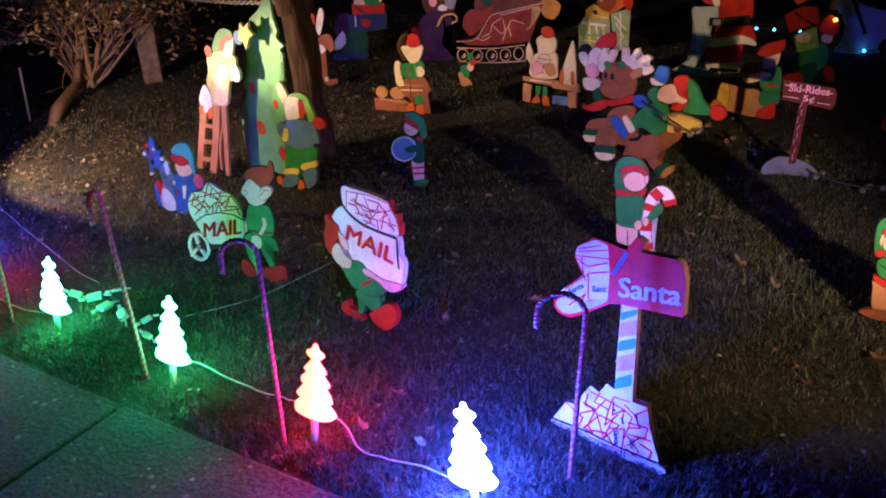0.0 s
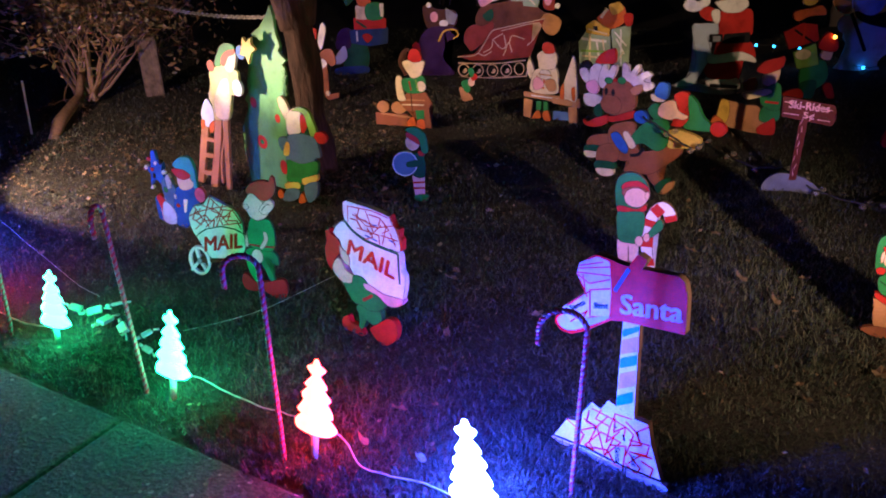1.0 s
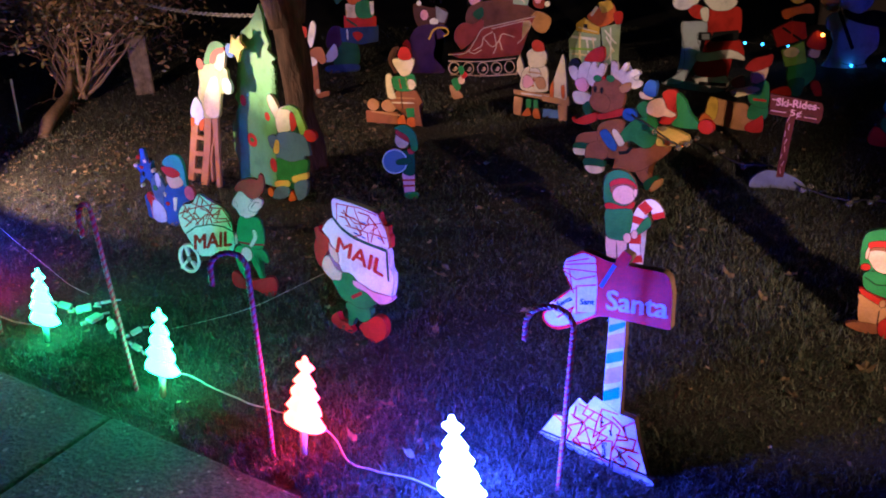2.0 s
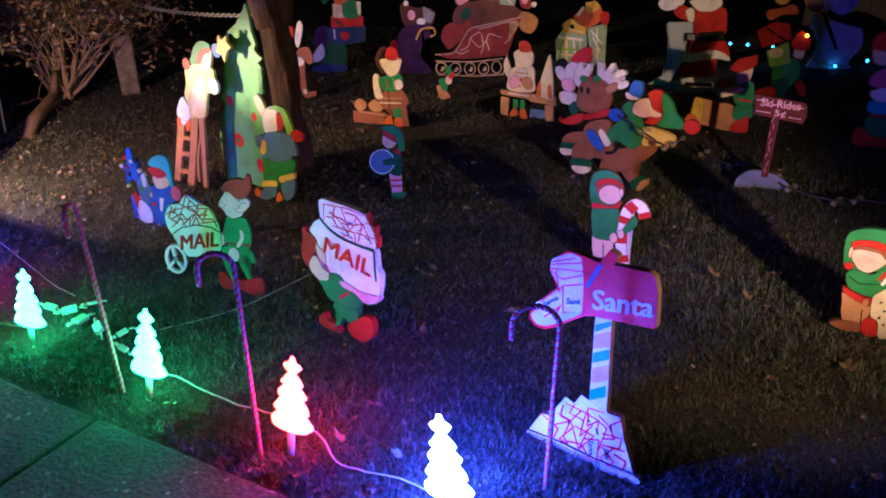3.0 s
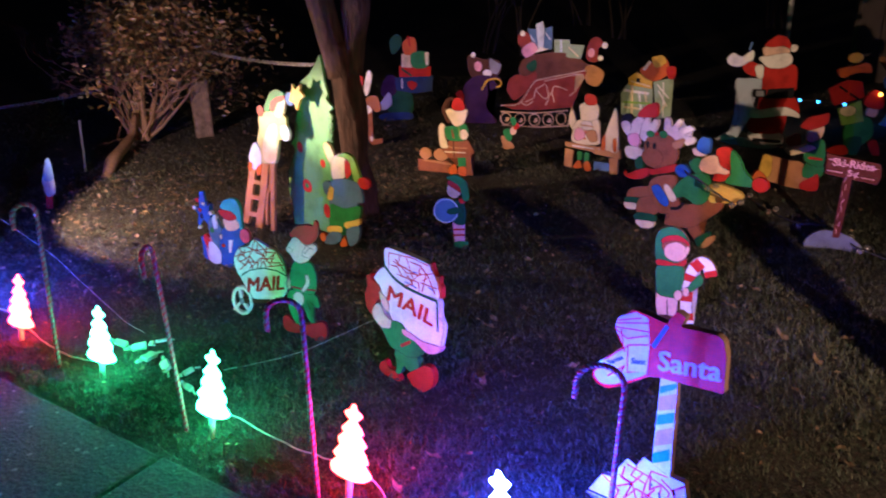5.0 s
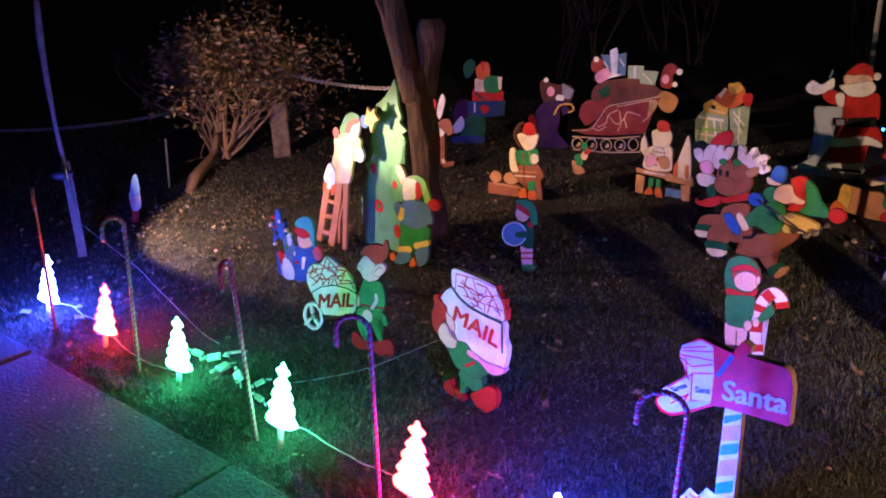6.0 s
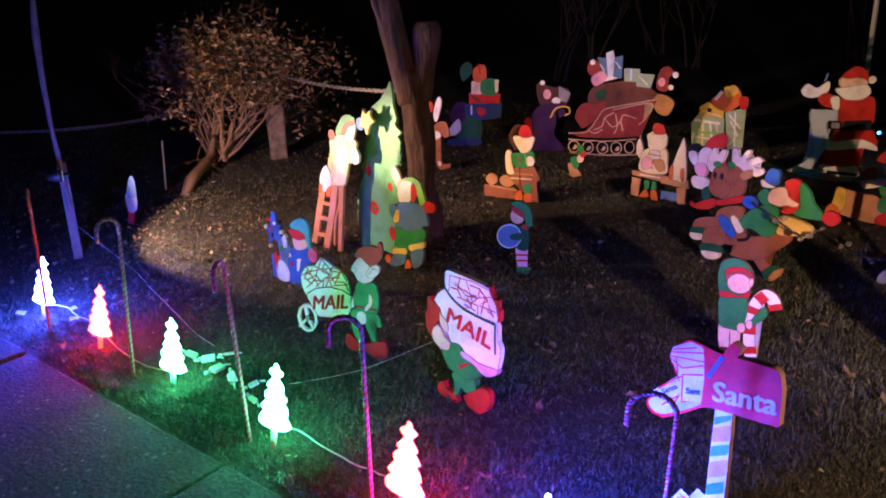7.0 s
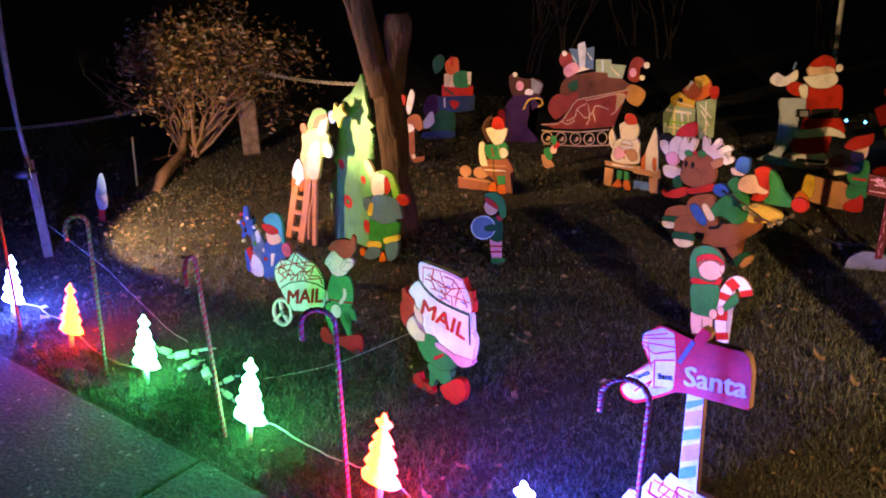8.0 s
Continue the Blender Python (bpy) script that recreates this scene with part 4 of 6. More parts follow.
c.text("ride_lettering", "rose", "Ski-Rides", -8.6, 45.6, 10.6, 43.9, -8.7, 49.5)
c.text("price_lettering", "rose", "5¢", -1.2, 40.6, 4.0, 40.0, -1.3, 43.7)
c.make(True)

c = Cutout("drum_elf_cutout", pose(1.944, 5.174, 0, 0, 0, 4), "plywood elf in green sitting at a log drum", "elf cutout", ink=0.0028)
c.part("log_drum")
c.smooth("tan", -30.2, 11.4, -28.8, 20.9, -25.7, 23, -12.7, 19.8, -4.1, 17.9, 0.9, 5.6, -3.5, 0.9, -21, 5.1, -26.4, 7.8)
c.smooth("gold", -28.9, 22.1, -25.7, 23.4, -22.9, 20.8, -22.6, 11.3, -26.3, 7, -30, 9.6)
c.smooth("orange", -33.6, 8.8, -30.4, 13.1, -24.7, 7.8, -28.9, -0.1, -32.6, 2.7)
c.part("figure")
c.smooth("brown", -16.1, 33.4, -9.1, 36.6, -7.4, 29.9, -13.9, 29.1)
c.smooth("skin", -3.7, 39, 2.4, 42.2, 5.5, 41.4, 4.8, 34.7, 0.7, 31.1, -3.7, 32.8)
c.smooth("brick", -8.9, 41.3, -4.8, 46.8, 3.1, 48.8, 7.1, 49.5, 6.7, 43, -0.5, 39.5, -4.5, 39)
c.smooth("green", -2.4, 17.9, 8, 17.7, 8.2, 9, -2.9, 9.2)
c.smooth("green", -2.4, 29.8, 5, 33.4, 8.1, 27.9, 8.2, 16, -0.7, 17.5, -4.8, 23)
c.smooth("cream", -15.3, 27, -8.9, 28.5, -0.8, 29.8, 2.1, 27.2, -6.6, 23.9, -13.5, 23.2)
c.stroke("red", 1.39, -1.3, 21.6, 7.2, 20.4)
c.smooth("red", -3.6, 5.4, 2.2, 8.8, 6.3, 10.8, 7.1, 0.2, -3, 0.9)
c.make(True)

c = Cutout("gift_elf_cutout", pose(2.532, 6.042, 0, 0, 0, 8), "plywood elf in green carrying stacked gifts", "elf cutout", ink=0.003)
c.sharp("brick", -30.7, 47.8, -18.7, 53.9, -8, 52.6, -4.7, 41.5, -25.4, 35.6)
c.stroke("black", 1.50, -23.7, 49.4, -6.6, 38.7)
c.stroke("red", 1.49, -16.5, 52, -16.3, 39)
c.smooth("orange", -25.6, 61.3, -14.6, 63.7, -6.4, 65.3, -3.1, 58.9, -13.7, 58.3, -22.7, 54.9)
c.oval("gold", -15.5, 68.8, 5.3, 3.6)
c.smooth("green", -14, 24.8, 1.2, 27.1, 5.8, 14.5, -3, 6, -13.4, 9.3)
c.smooth("dgreen", -13.7, 11.3, -2.2, 12.8, -3, 0.1, -10.1, 1)
c.smooth("red", 3.5, 8.7, 9.1, 10.5, 13.3, 0.1, 8, -0.3)
c.smooth("red", -24.6, 4.8, -13.1, 7.4, -10, 0.4, -21.9, 0.2)
c.sharp("lime", -22, 33.6, -6.7, 39.6, -2.2, 24.4, -9.7, 22.7, -17.3, 21.4)
c.smooth("skin", -0.9, 33.8, 6.1, 35.1, 5.5, 27.6, -1, 28.5)
c.smooth("red", -4.6, 38.6, 1.2, 47.2, 8.9, 40.7, 8.4, 33.2, -1, 34.2)
c.oval("cream", -14.8, 32.0, 5.9, 3.9)
c.make()

c = Cutout("snowman_cutout", pose(3.105, 6.872, 0, 0, 0, 12), "white plywood snowman with black scarf and broom", "snowman cutout")
c.oval("snow", -0.9, 54.7, 14.0, 12.2)
c.smooth("snow", -17.8, 29, -13.7, 40.3, 5.9, 43.6, 21, 31.5, 23.8, 15.5, 14.2, 6.2, 16.7, -0.8, -17.6, 1.8, -18.9, 5.7, -11.2, 16.1)
c.oval("snow", -16.6, 37.7, 7.3, 7.3)
c.smooth("black", -10.6, 47.3, 1.5, 43.2, 16.9, 45.2, 39.3, 36.6, 36.6, 30.4, 12.6, 33.6, -6.8, 39.8)
c.stroke("black", 2.95, -14.3, 45.4, 2.6, 15.4)
c.smooth("tan", -30.6, 56.3, -16.4, 54.1, -17, 45.6, -25.2, 47.5)
c.oval("black", -3.6, 67.6, 11.2, 4.1)
c.sharp("black", -12.7, 77.5, 1.5, 77, 3.2, 67, -10.2, 67.5)
c.make()

c = Cutout("pink_elf_cutout", pose(2.675, 4.887, 0, 0, 0, 0), "plywood elf with red hat and green trousers", "elf cutout", ink=0.0025)
c.smooth("dgreen", -6, 6, 10, 5, 9, 24, 7, 40, 2, 52, 1, 62, -6, 63, -6, 50, -5, 36, -4, 20)
c.smooth("red", -10.9, 59.8, -9.8, 66.6, -5, 69.3, 1.1, 66.6, 3.5, 59.1, -2.8, 57.6)
c.smooth("skin", -10.4, 58.8, -2.9, 57.9, 3, 59.1, 3.6, 51.4, -2.7, 49.9, -8.2, 51.4)
c.smooth("green", -6.7, 14.1, -2.8, 21.5, 11.2, 19.9, 13.1, 7.6, 0, 7.5)
c.smooth("teal", -6, 22.3, -5.2, 29.5, 8.9, 30.3, 12.7, 19.9, 5.3, 19.1)
c.smooth("pink", -8.8, 42.1, -3, 48.1, 6.1, 46.8, 9.6, 37.5, 1.6, 36.7, -6.8, 37.4)
c.smooth("white", -7.2, 34, -0, 37.1, 7.9, 35.1, 8.5, 28.7, -2.8, 28.7)
c.stroke("red", 1.66, -5.5, 19.8, 10.4, 19.9)
c.smooth("red", -10.3, 1.9, -10.8, 11.6, -7.1, 12.4, -1.5, 7.5, 7.3, 5.9, 14.2, 6, 14.7, 0.1)
c.make()

c = Cutout("gift_giver_cutout", pose(1.882, 6.144, 0, 0, 0, 6), "large plywood gift-giver in red suit reading a list", "figure cutout", ink=0.003)
c.part("base_board")
c.smooth("grey", -36.5, 7.8, -17.1, 8.5, 8.4, 2.5, 9.6, 0.2, 0.1, -0.8, -23.4, 3.2)
c.part("list_sheet")
c.smooth("pale", -26, 49.2, -19.5, 52, -7.4, 51.2, -2.5, 46.7, -7.5, 40.2, -13.8, 42, -10, 27.2, -17.2, 15.8, -21.3, 7.1, -34.6, 7.4, -24.9, 14.7, -21.1, 25.2)
c.part("figure")
c.smooth("brick", -9, 8, 10, 8, 14, 26, 14, 44, 14, 58, 6, 63, 6, 74, 0, 78, -6, 74, -7, 62, -4, 50, -3, 40, -4, 30, -9, 22)
c.smooth("white", -11, 13, 10.1, 12.1, 12.5, 3.3, -8.8, 6)
c.smooth("red", -12.1, 23.4, 8.9, 24.7, 9.9, 12.1, -10.9, 12.6)
c.smooth("red", -8.6, 59.4, 4.8, 60.3, 14.9, 60.7, 17.6, 47.8, 15.2, 42.3, -4.3, 41.7, -7.4, 51.2)
c.smooth("red", -3.7, 37.5, 15.8, 38.7, 21.9, 29.5, 20.8, 25.4, 9.5, 29.7, -4.3, 29.5, -5.9, 34.7)
c.sharp("black", -2.9, 44, 16, 45.1, 16.4, 37.4, -2.8, 37.2)
c.sharp("black", -13.3, 44.2, -3.8, 44, -2.9, 38.1, -12.8, 38.3)
c.sharp("grey", -10.7, 43, -5.2, 42.8, -4.8, 38.8, -10.3, 38.9)
c.smooth("white", -12.9, 29, -4.3, 29.5, 11, 31.2, 21.6, 26.7, 22.3, 22.8, 12, 24.5, -10.2, 22.7)
c.stroke("black", 2.71, -8.9, 6.8, 11.9, 5)
c.smooth("white", -33.7, 65.5, -29.7, 70, -23.3, 67.3, -16.3, 71.8, -15.8, 64.7, -24.1, 60.2, -31, 61)
c.smooth("red", -21.6, 61.1, -16, 63.8, -6.8, 58.5, -7.7, 53, -16.4, 53.9, -21.1, 57.5)
c.smooth("white", -13.8, 60.2, -8, 61.2, -7.2, 52.1, -11, 52.1)
c.stroke("slate", 1.08, -18.9, 71.8, -17.6, 77.1)
c.smooth("skin", -9, 73.6, 1, 74.5, 8.3, 72.8, 9.1, 67.5, 2.5, 64.8, -7.1, 66.5)
c.smooth("white", -11.3, 66.5, -4.7, 67.8, 8.4, 69.6, 12.3, 63.9, 6.7, 59.1, -3.5, 59, -9.1, 62.9)
c.smooth("red", -8.2, 75.4, -0.1, 81.9, 6.9, 79.5, 10.1, 71.9, 4.4, 74.2, -3.9, 73.5)
c.oval("white", 11.8, 72.8, 2.7, 2.9)
c.make(True)

c = Cutout("gift_pile_cutout", pose(1.083, 6.968, 0, 0, 0, -14), "plywood stack of green and gold wrapped gifts", "gift cutout", ink=0.002)
c.part("wrapped_gift")
c.sharp("sage", -21.2, 21.1, -13.5, 32.5, 5, 26.9, 6.6, 0.7, -19.6, 2.5)
c.part("ribbon")
c.stroke("white", 2.17, -18.9, 23.5, 2, 21.9)
c.part("ribbon")
c.stroke("cream", 1.54, -17.7, 9.3, 4.4, 8.1)
c.part("ribbon")
c.stroke("white", 1.51, -6.4, 23.4, -2.5, 4.2)
c.part("ribbon")
c.stroke("cream", 1.29, -1.3, 23.8, 2.9, 2.5)
c.part("ribbon")
c.stroke("cream", 1.72, -12.3, 31.5, -10.8, 3.4)
c.part("ribbon")
c.stroke("lime", 1.75, -19.1, 13.6, 4.9, 13.6)
c.part("wrapped_gift")
c.sharp("sage", 5.1, 31.8, 21, 36.6, 21.4, 3.2, 9.8, 1)
c.part("ribbon")
c.stroke("white", 1.27, 8.3, 29.9, 18.5, 19.1)
c.part("ribbon")
c.stroke("white", 1.28, 9.9, 24.7, 17.2, 12.5)
c.part("ribbon")
c.stroke("white", 1.05, 13.1, 32.4, 15.1, 3.7)
c.part("ribbon")
c.stroke("cream", 1.07, 17, 14.7, 11.4, 5.5)
c.part("wrapped_gift")
c.sharp("gold", -15.7, 34.5, -8.9, 39.3, 4.4, 32.8, 4, 26, -15.1, 28.1)
c.sharp("black", -9.5, 34.3, -5.8, 34.2, -5.7, 29.5, -9, 29.6)
c.part("ribbon")
c.stroke("cream", 1.07, -13.4, 31.5, 2.4, 28)
c.part("wrapped_gift")
c.smooth("orange", -6.9, 40.1, 1.5, 47.4, 13.1, 51.9, 16.7, 39.6, 5, 32.4)
c.part("ribbon")
c.stroke("cream", 2.53, -3.6, 41.1, 1, 48.4)
c.part("bow")
c.smooth("red", 14.9, 44.1, 21.7, 45, 21.9, 36.3, 16.8, 35.5)
c.smooth("gold", 2.1, 51.2, 6.6, 53.1, 10.9, 53.8, 14.4, 48.2, 5.9, 43.5)
c.make(True)

c = Cutout("sleigh_cutout", pose(0.198, 6.610, 0, 0, 0, -8), "red plywood sleigh with gold scrollwork piled with gifts", "sleigh", ink=0.002)
c.part("sack")
c.smooth("umber", -16.2, 47.5, -10.7, 56.5, 4.5, 60.1, 26.9, 63.9, 33, 56.6, 39.1, 48.9, 5.7, 38.9, -5.8, 36.3, -13.8, 39.8)
c.smooth("dgreen", -10.4, 49.7, -2.9, 54.9, -1.6, 48.2, -6.3, 45.1)
c.part("wrapped_gift")
c.sharp("slate", -10.3, 79, -0.3, 78.6, 10.1, 81, 10.1, 63.1, -3.3, 62.6)
c.sharp("pale", -3.4, 82.4, 2.2, 84.8, 3.8, 78.9, 3.4, 62.9, -1, 62.7)
c.stroke("pale", 0.95, -7.7, 73.8, -3.6, 68.3)
c.stroke("pale", 0.94, 4.6, 76.1, 8.7, 70.7)
c.part("wrapped_gift")
c.sharp("sage", 11.5, 71.1, 23.8, 71.2, 23.8, 60.9, 12.1, 61)
c.stroke("pale", 1.50, 17.1, 71, 17.3, 61.6)
c.part("wrapped_gift")
c.sharp("sage", 21.1, 67.8, 35.4, 67.2, 33, 56.6, 21.7, 57.6)
c.stroke("cream", 0.94, 23.1, 65.6, 31, 58.4)
c.part("wrapped_gift")
c.smooth("tan", 35.5, 47.2, 40.7, 52.6, 51.6, 46.9, 47.5, 36.1, 39, 37.9)
c.part("teddy")
c.oval("rust", -12.3, 70.2, 5.4, 6.5)
c.oval("white", -13.5, 74.9, 2.3, 2.3)
c.smooth("rose", -13.9, 63.1, -5.5, 68.6, -1, 62.7, -6.9, 57.6, -11.7, 56.5)
c.sharp("white", -3.2, 60.3, 7.6, 63.4, 0.4, 65)
c.part("teddy")
c.smooth("rust", 36.9, 59.6, 39.3, 70.9, 45.5, 73.9, 50.4, 68.5, 45.7, 64.3, 46, 55.3, 39.6, 55)
c.oval("white", 51.0, 67.6, 2.5, 2.6)
c.oval("white", 48.2, 57.9, 2.2, 2.2)
c.oval("rose", 40.9, 61.7, 2.9, 3.7)
c.part("front_curl")
c.smooth("rust", -25.8, 30.2, -23.7, 38.2, -17.9, 42.5, -10, 41.9, -2.4, 45.3, -2, 38.5, -10.3, 28.1, -19, 21.5, -23.2, 25.3)
c.part("body")
c.sharp("rust", -30.9, 17.3, -16.9, 19.5, -9.4, 28.7, -3.9, 38, 5.6, 41, 39.1, 48.9, 33.2, 33.3, 28.1, 18.1, -0.7, 14.3, -20.7, 13.9)
c.stroke("scroll", 1.06, -30.9, 16.7, -15.9, 18.7, -8.4, 28.8, -2.9, 37.4, 5.6, 40.4, 38.8, 48.2)
c.stroke("scroll", 0.78, -10, 20.7, -3.3, 24.6, -1.6, 31.2, 5.9, 36)
c.stroke("scroll", 0.77, -1.6, 30.6, 5.6, 24.1, 11.1, 29.4, 13.7, 34.5, 23.4, 32.1)
c.stroke("scroll", 0.76, 6.9, 35, 8.8, 25.3, 6.5, 18.6)
c.stroke("scroll", 0.77, 11.1, 29.4, 13.5, 21.7)
c.stroke("scroll", 0.76, 4.8, 38.2, 34.8, 44.9, 30.6, 32.5, 25.6, 27.4)
c.stroke("scroll", 0.78, -13.7, 19.9, -8.9, 18.2, -3.1, 21.6)
c.part("runner")
c.stroke("scroll", 1.06, -30.7, 11.6, -0.6, 12.1, 24.5, 15.5)
c.stroke("scroll", 1.08, -30.3, -0.3, -0, 0.4, 25.7, 2.8)
c.ring("scroll", 0.74, -26.0, 5.8, 4.5, 4.9)
c.ring("scroll", 0.73, -14.3, 5.9, 4.4, 4.9)
c.ring("scroll", 0.73, -2.3, 6.3, 4.4, 4.9)
c.ring("scroll", 0.73, 8.9, 7.0, 4.3, 4.8)
c.ring("scroll", 0.72, 19.5, 8.4, 3.9, 4.8)
c.stroke("scroll", 0.72, -26, 5.8, -24.4, 7.2, -23.6, 5.6, -25.1, 3.8, -27.2, 4.5)
c.stroke("scroll", 0.71, -14.3, 5.9, -12.7, 7.2, -11.9, 5.6, -13.4, 3.9, -15.4, 4.5)
c.stroke("scroll", 0.71, -2.3, 6.3, -0.8, 7.7, 0.1, 6.1, -1.4, 4.4, -3.4, 5)
c.stroke("scroll", 0.70, 8.9, 7, 10.4, 8.3, 11.3, 6.7, 9.8, 5, 7.8, 5.7)
c.stroke("scroll", 1.02, 28.1, 18.7, 25.3, 3.2)
c.make(True)

c = Cutout("small_sleigh_cutout", pose(-0.270, 6.713, 0, 0, 0, 0), "dark purple plywood sleigh with a gold curl", "sleigh")
c.part("load")
c.smooth("dbrown", -11.5, 55.5, 0.5, 53.2, 14.4, 51.6, 13.2, 39.6, -7.1, 37)
c.sharp("grey", 6.4, 54.3, 16.4, 48.6, 13.2, 41, 6.8, 42)
c.oval("white", -7.0, 56.4, 2.0, 2.0)
c.oval("white", 4.8, 42.0, 3.6, 2.8)
c.oval("rose", -2.9, 47.2, 3.2, 4.0)
c.part("body")
c.smooth("purple", -19.1, 9.9, -15, 29.7, -7.1, 38.4, 4.9, 40, 15.9, 37.7, 13.6, 30.1, 7.7, 27.3, 3.7, 13.9, 12.6, 0.9, -15.4, -0.2)
c.smooth("brick", -21.4, 23.3, -18, 27.5, -14.9, 23.5, -15.7, 15.2)
c.stroke("gold", 1.32, 0.2, 27.7, 5, 35.9, 13.9, 37, 16.1, 32.6, 12.2, 30.1)
c.make(True)

c = Cutout("gift_stack_cutout", pose(-0.993, 6.767, 0, 0, 0, 10), "plywood stack of blue red and green gifts", "gift cutout", ink=0.002)
c.part("base_figure")
c.smooth("dgreen", -6.1, 24.7, 11.6, 23.6, 11.6, 4.5, -7.3, 4.5)
c.smooth("navy", -13.7, 5.6, 11, 6, 10.1, -0.5, -13.1, -0.4)
c.smooth("purple", -13.3, 28.6, -8, 37.3, -0.2, 36.2, -1.5, 22.2, -12.4, 20.1)
c.smooth("pale", -16.3, 11.6, -7.1, 23.7, -4.7, 14.2, -11.5, 8.4)
c.part("wrapped_gift")
c.sharp("navy", -1.8, 36.2, 30.6, 37.5, 29.7, 24.1, 14.7, 22.1, -0.9, 25.3)
c.smooth("brick", 8.5, 31, 12.7, 33, 17.2, 29.9, 12.7, 25.1)
c.stroke("pale", 1.25, 4.4, 35.1, 4.4, 26.8)
c.part("wrapped_gift")
c.sharp("red", 2.4, 45.9, 29.1, 44.7, 28.6, 36.7, 2.3, 36.4)
c.stroke("dgreen", 1.65, 4.4, 43.4, 12.7, 37.2)
c.part("wrapped_gift")
c.sharp("cream", 4.5, 55.3, 14.1, 56.1, 13.1, 44, 4.4, 44.7)
c.part("wrapped_gift")
c.smooth("orange", 6.2, 65.5, 15.7, 68.8, 16.8, 56.3, 7.2, 55.3)
c.stroke("red", 1.61, 10.7, 69.8, 11.7, 61.8)
c.part("wrapped_gift")
c.smooth("green", 12.7, 55.3, 22.9, 57.6, 27.4, 51.5, 25.4, 43.9, 13.7, 44.4)
c.sharp("white", 23.9, 56.6, 27.6, 56.6, 26.9, 45.9, 24.6, 46)
c.part("bell")
c.smooth("dgreen", -5.1, 65.6, 0.5, 71.6, 5, 68.9, 4.5, 61.8, -2.7, 55.4)
c.make(True)

c = Cutout("rocking_deer_cutout", pose(-1.005, 5.951, 0, 0, 0, -10), "small brown plywood reindeer with white antlers", "reindeer cutout")
c.smooth("white", -7.5, 44, -4.4, 54.9, -2, 56.8, -0.6, 51.9, -3.7, 40.9, -6, 37.7)
c.smooth("brown", -6.3, 35.3, 2.5, 38, 5.5, 28.6, 1.8, 25.7, -0.6, 28, -1.9, 23.5, -1.8, 5.5, -5.7, 5, -7.9, 21.6)
c.sharp("brown", -5.8, 3.7, 6.1, 5.9, 5.8, 2.3, -2.7, -0.5)
c.smooth("white", -8.9, 29.6, -4.1, 30.6, -1.6, 26.7, -6.5, 23.8)
c.smooth("red", -11.1, 52.4, -8.1, 51.7, -8.4, 45.5, -10.8, 45.4)
c.oval("cream", -2.9, 5.0, 1.6, 2.0)
c.make()

c = Cutout("worker_elf_cutout", pose(-0.215, 5.248, 0, 0, 0, -6), "plywood elf carpenter at a brown bench with a toy wagon", "elf cutout", ink=0.0025)
c.stroke("dbrown", 2.33, -11.6, 35.9, -15.5, 44.4, -12.6, 51.2, -9, 52.5)
c.sharp("brown", -33.9, 10.4, -12, 9.7, -11.9, 1.4, -33.6, 2.3)
c.oval("tan", -28.4, 14.4, 4.3, 4.2)
c.oval("tan", -17.6, 14.0, 5.5, 4.3)
c.sharp("brown", -17.3, 18.2, -12.2, 24.1, 1.1, 25.1, 5.6, 17.1, 3, 14.8, 4.7, 0.4, -0, 0.9, -0.6, 12, -12.1, 11.7)
c.stroke("tan", 0.85, -15.6, 19.6, 0.4, 19.5)
c.smooth("cream", -18.8, 33.8, -14.9, 34.9, -14.3, 26.5, -12.5, 19.5, -18.1, 20)
c.sharp("green", -6.2, 12.7, -0.3, 13.2, -0.5, 6, -5.5, 6.4)
c.smooth("orange", -12.3, 5, -7.8, 8.3, -6.5, 1.2, -11.4, 0.7)
c.smooth("orange", -5.5, 5.6, -0.5, 6.5, -0.3, -0, -5.4, 0.4)
c.smooth("green", -14.9, 32.9, -7.4, 34.5, -0.4, 35.8, 1.4, 29, -1.4, 24.6, -12.3, 24.6)
c.oval("cream", -1.9, 28.8, 3.3, 3.7)
c.smooth("cream", -13.9, 44.1, -10.1, 45.9, 0.3, 45.7, -0.1, 40.5, -2.4, 35.7, -7.4, 34, -11.1, 38.1)
c.smooth("red", -10.1, 48.1, -7.7, 52.9, -2.8, 52.4, -1, 46, -5.9, 44.4, -9.2, 45.7)
c.stroke("brown", 1.03, -12, 9.7, -17.1, 5.8)
c.stroke("tan", 1.22, -30.1, 9.9, -10.3, 7.7)
c.stroke("cream", 0.85, -15.2, 16.3, -0.4, 16.4)
c.stroke("dbrown", 0.67, -8.9, 24.2, -8.4, 12.5)
c.stroke("red", 0.67, -9.8, 31.9, -8.6, 26.1)
c.stroke("lime", 0.83, -5.4, 33.5, -3.9, 25.9)
c.make()

c = Cutout("tiny_elf_cutout", pose(0.018, 5.954, 0, 0, 0, 0), "tiny green plywood elf walking on the lawn", "elf cutout")
c.smooth("tan", -5.8, 9.7, -1.2, 7.7, 3.9, 1.7, 1.8, 0.1, -3.6, 0)
c.smooth("green", -4.5, 13.1, 0.3, 15.2, 2.2, 7.8, -1.1, 5.8)
c.oval("skin", 3.0, 13.8, 2.5, 3.2)
c.smooth("red", 2.5, 18.2, 6.3, 19.9, 7.2, 16.6, 3.9, 14.6)
c.smooth("green", 0.5, 22.6, 3.5, 24.2, 5.3, 20.2, 2.9, 17.1)
c.make()

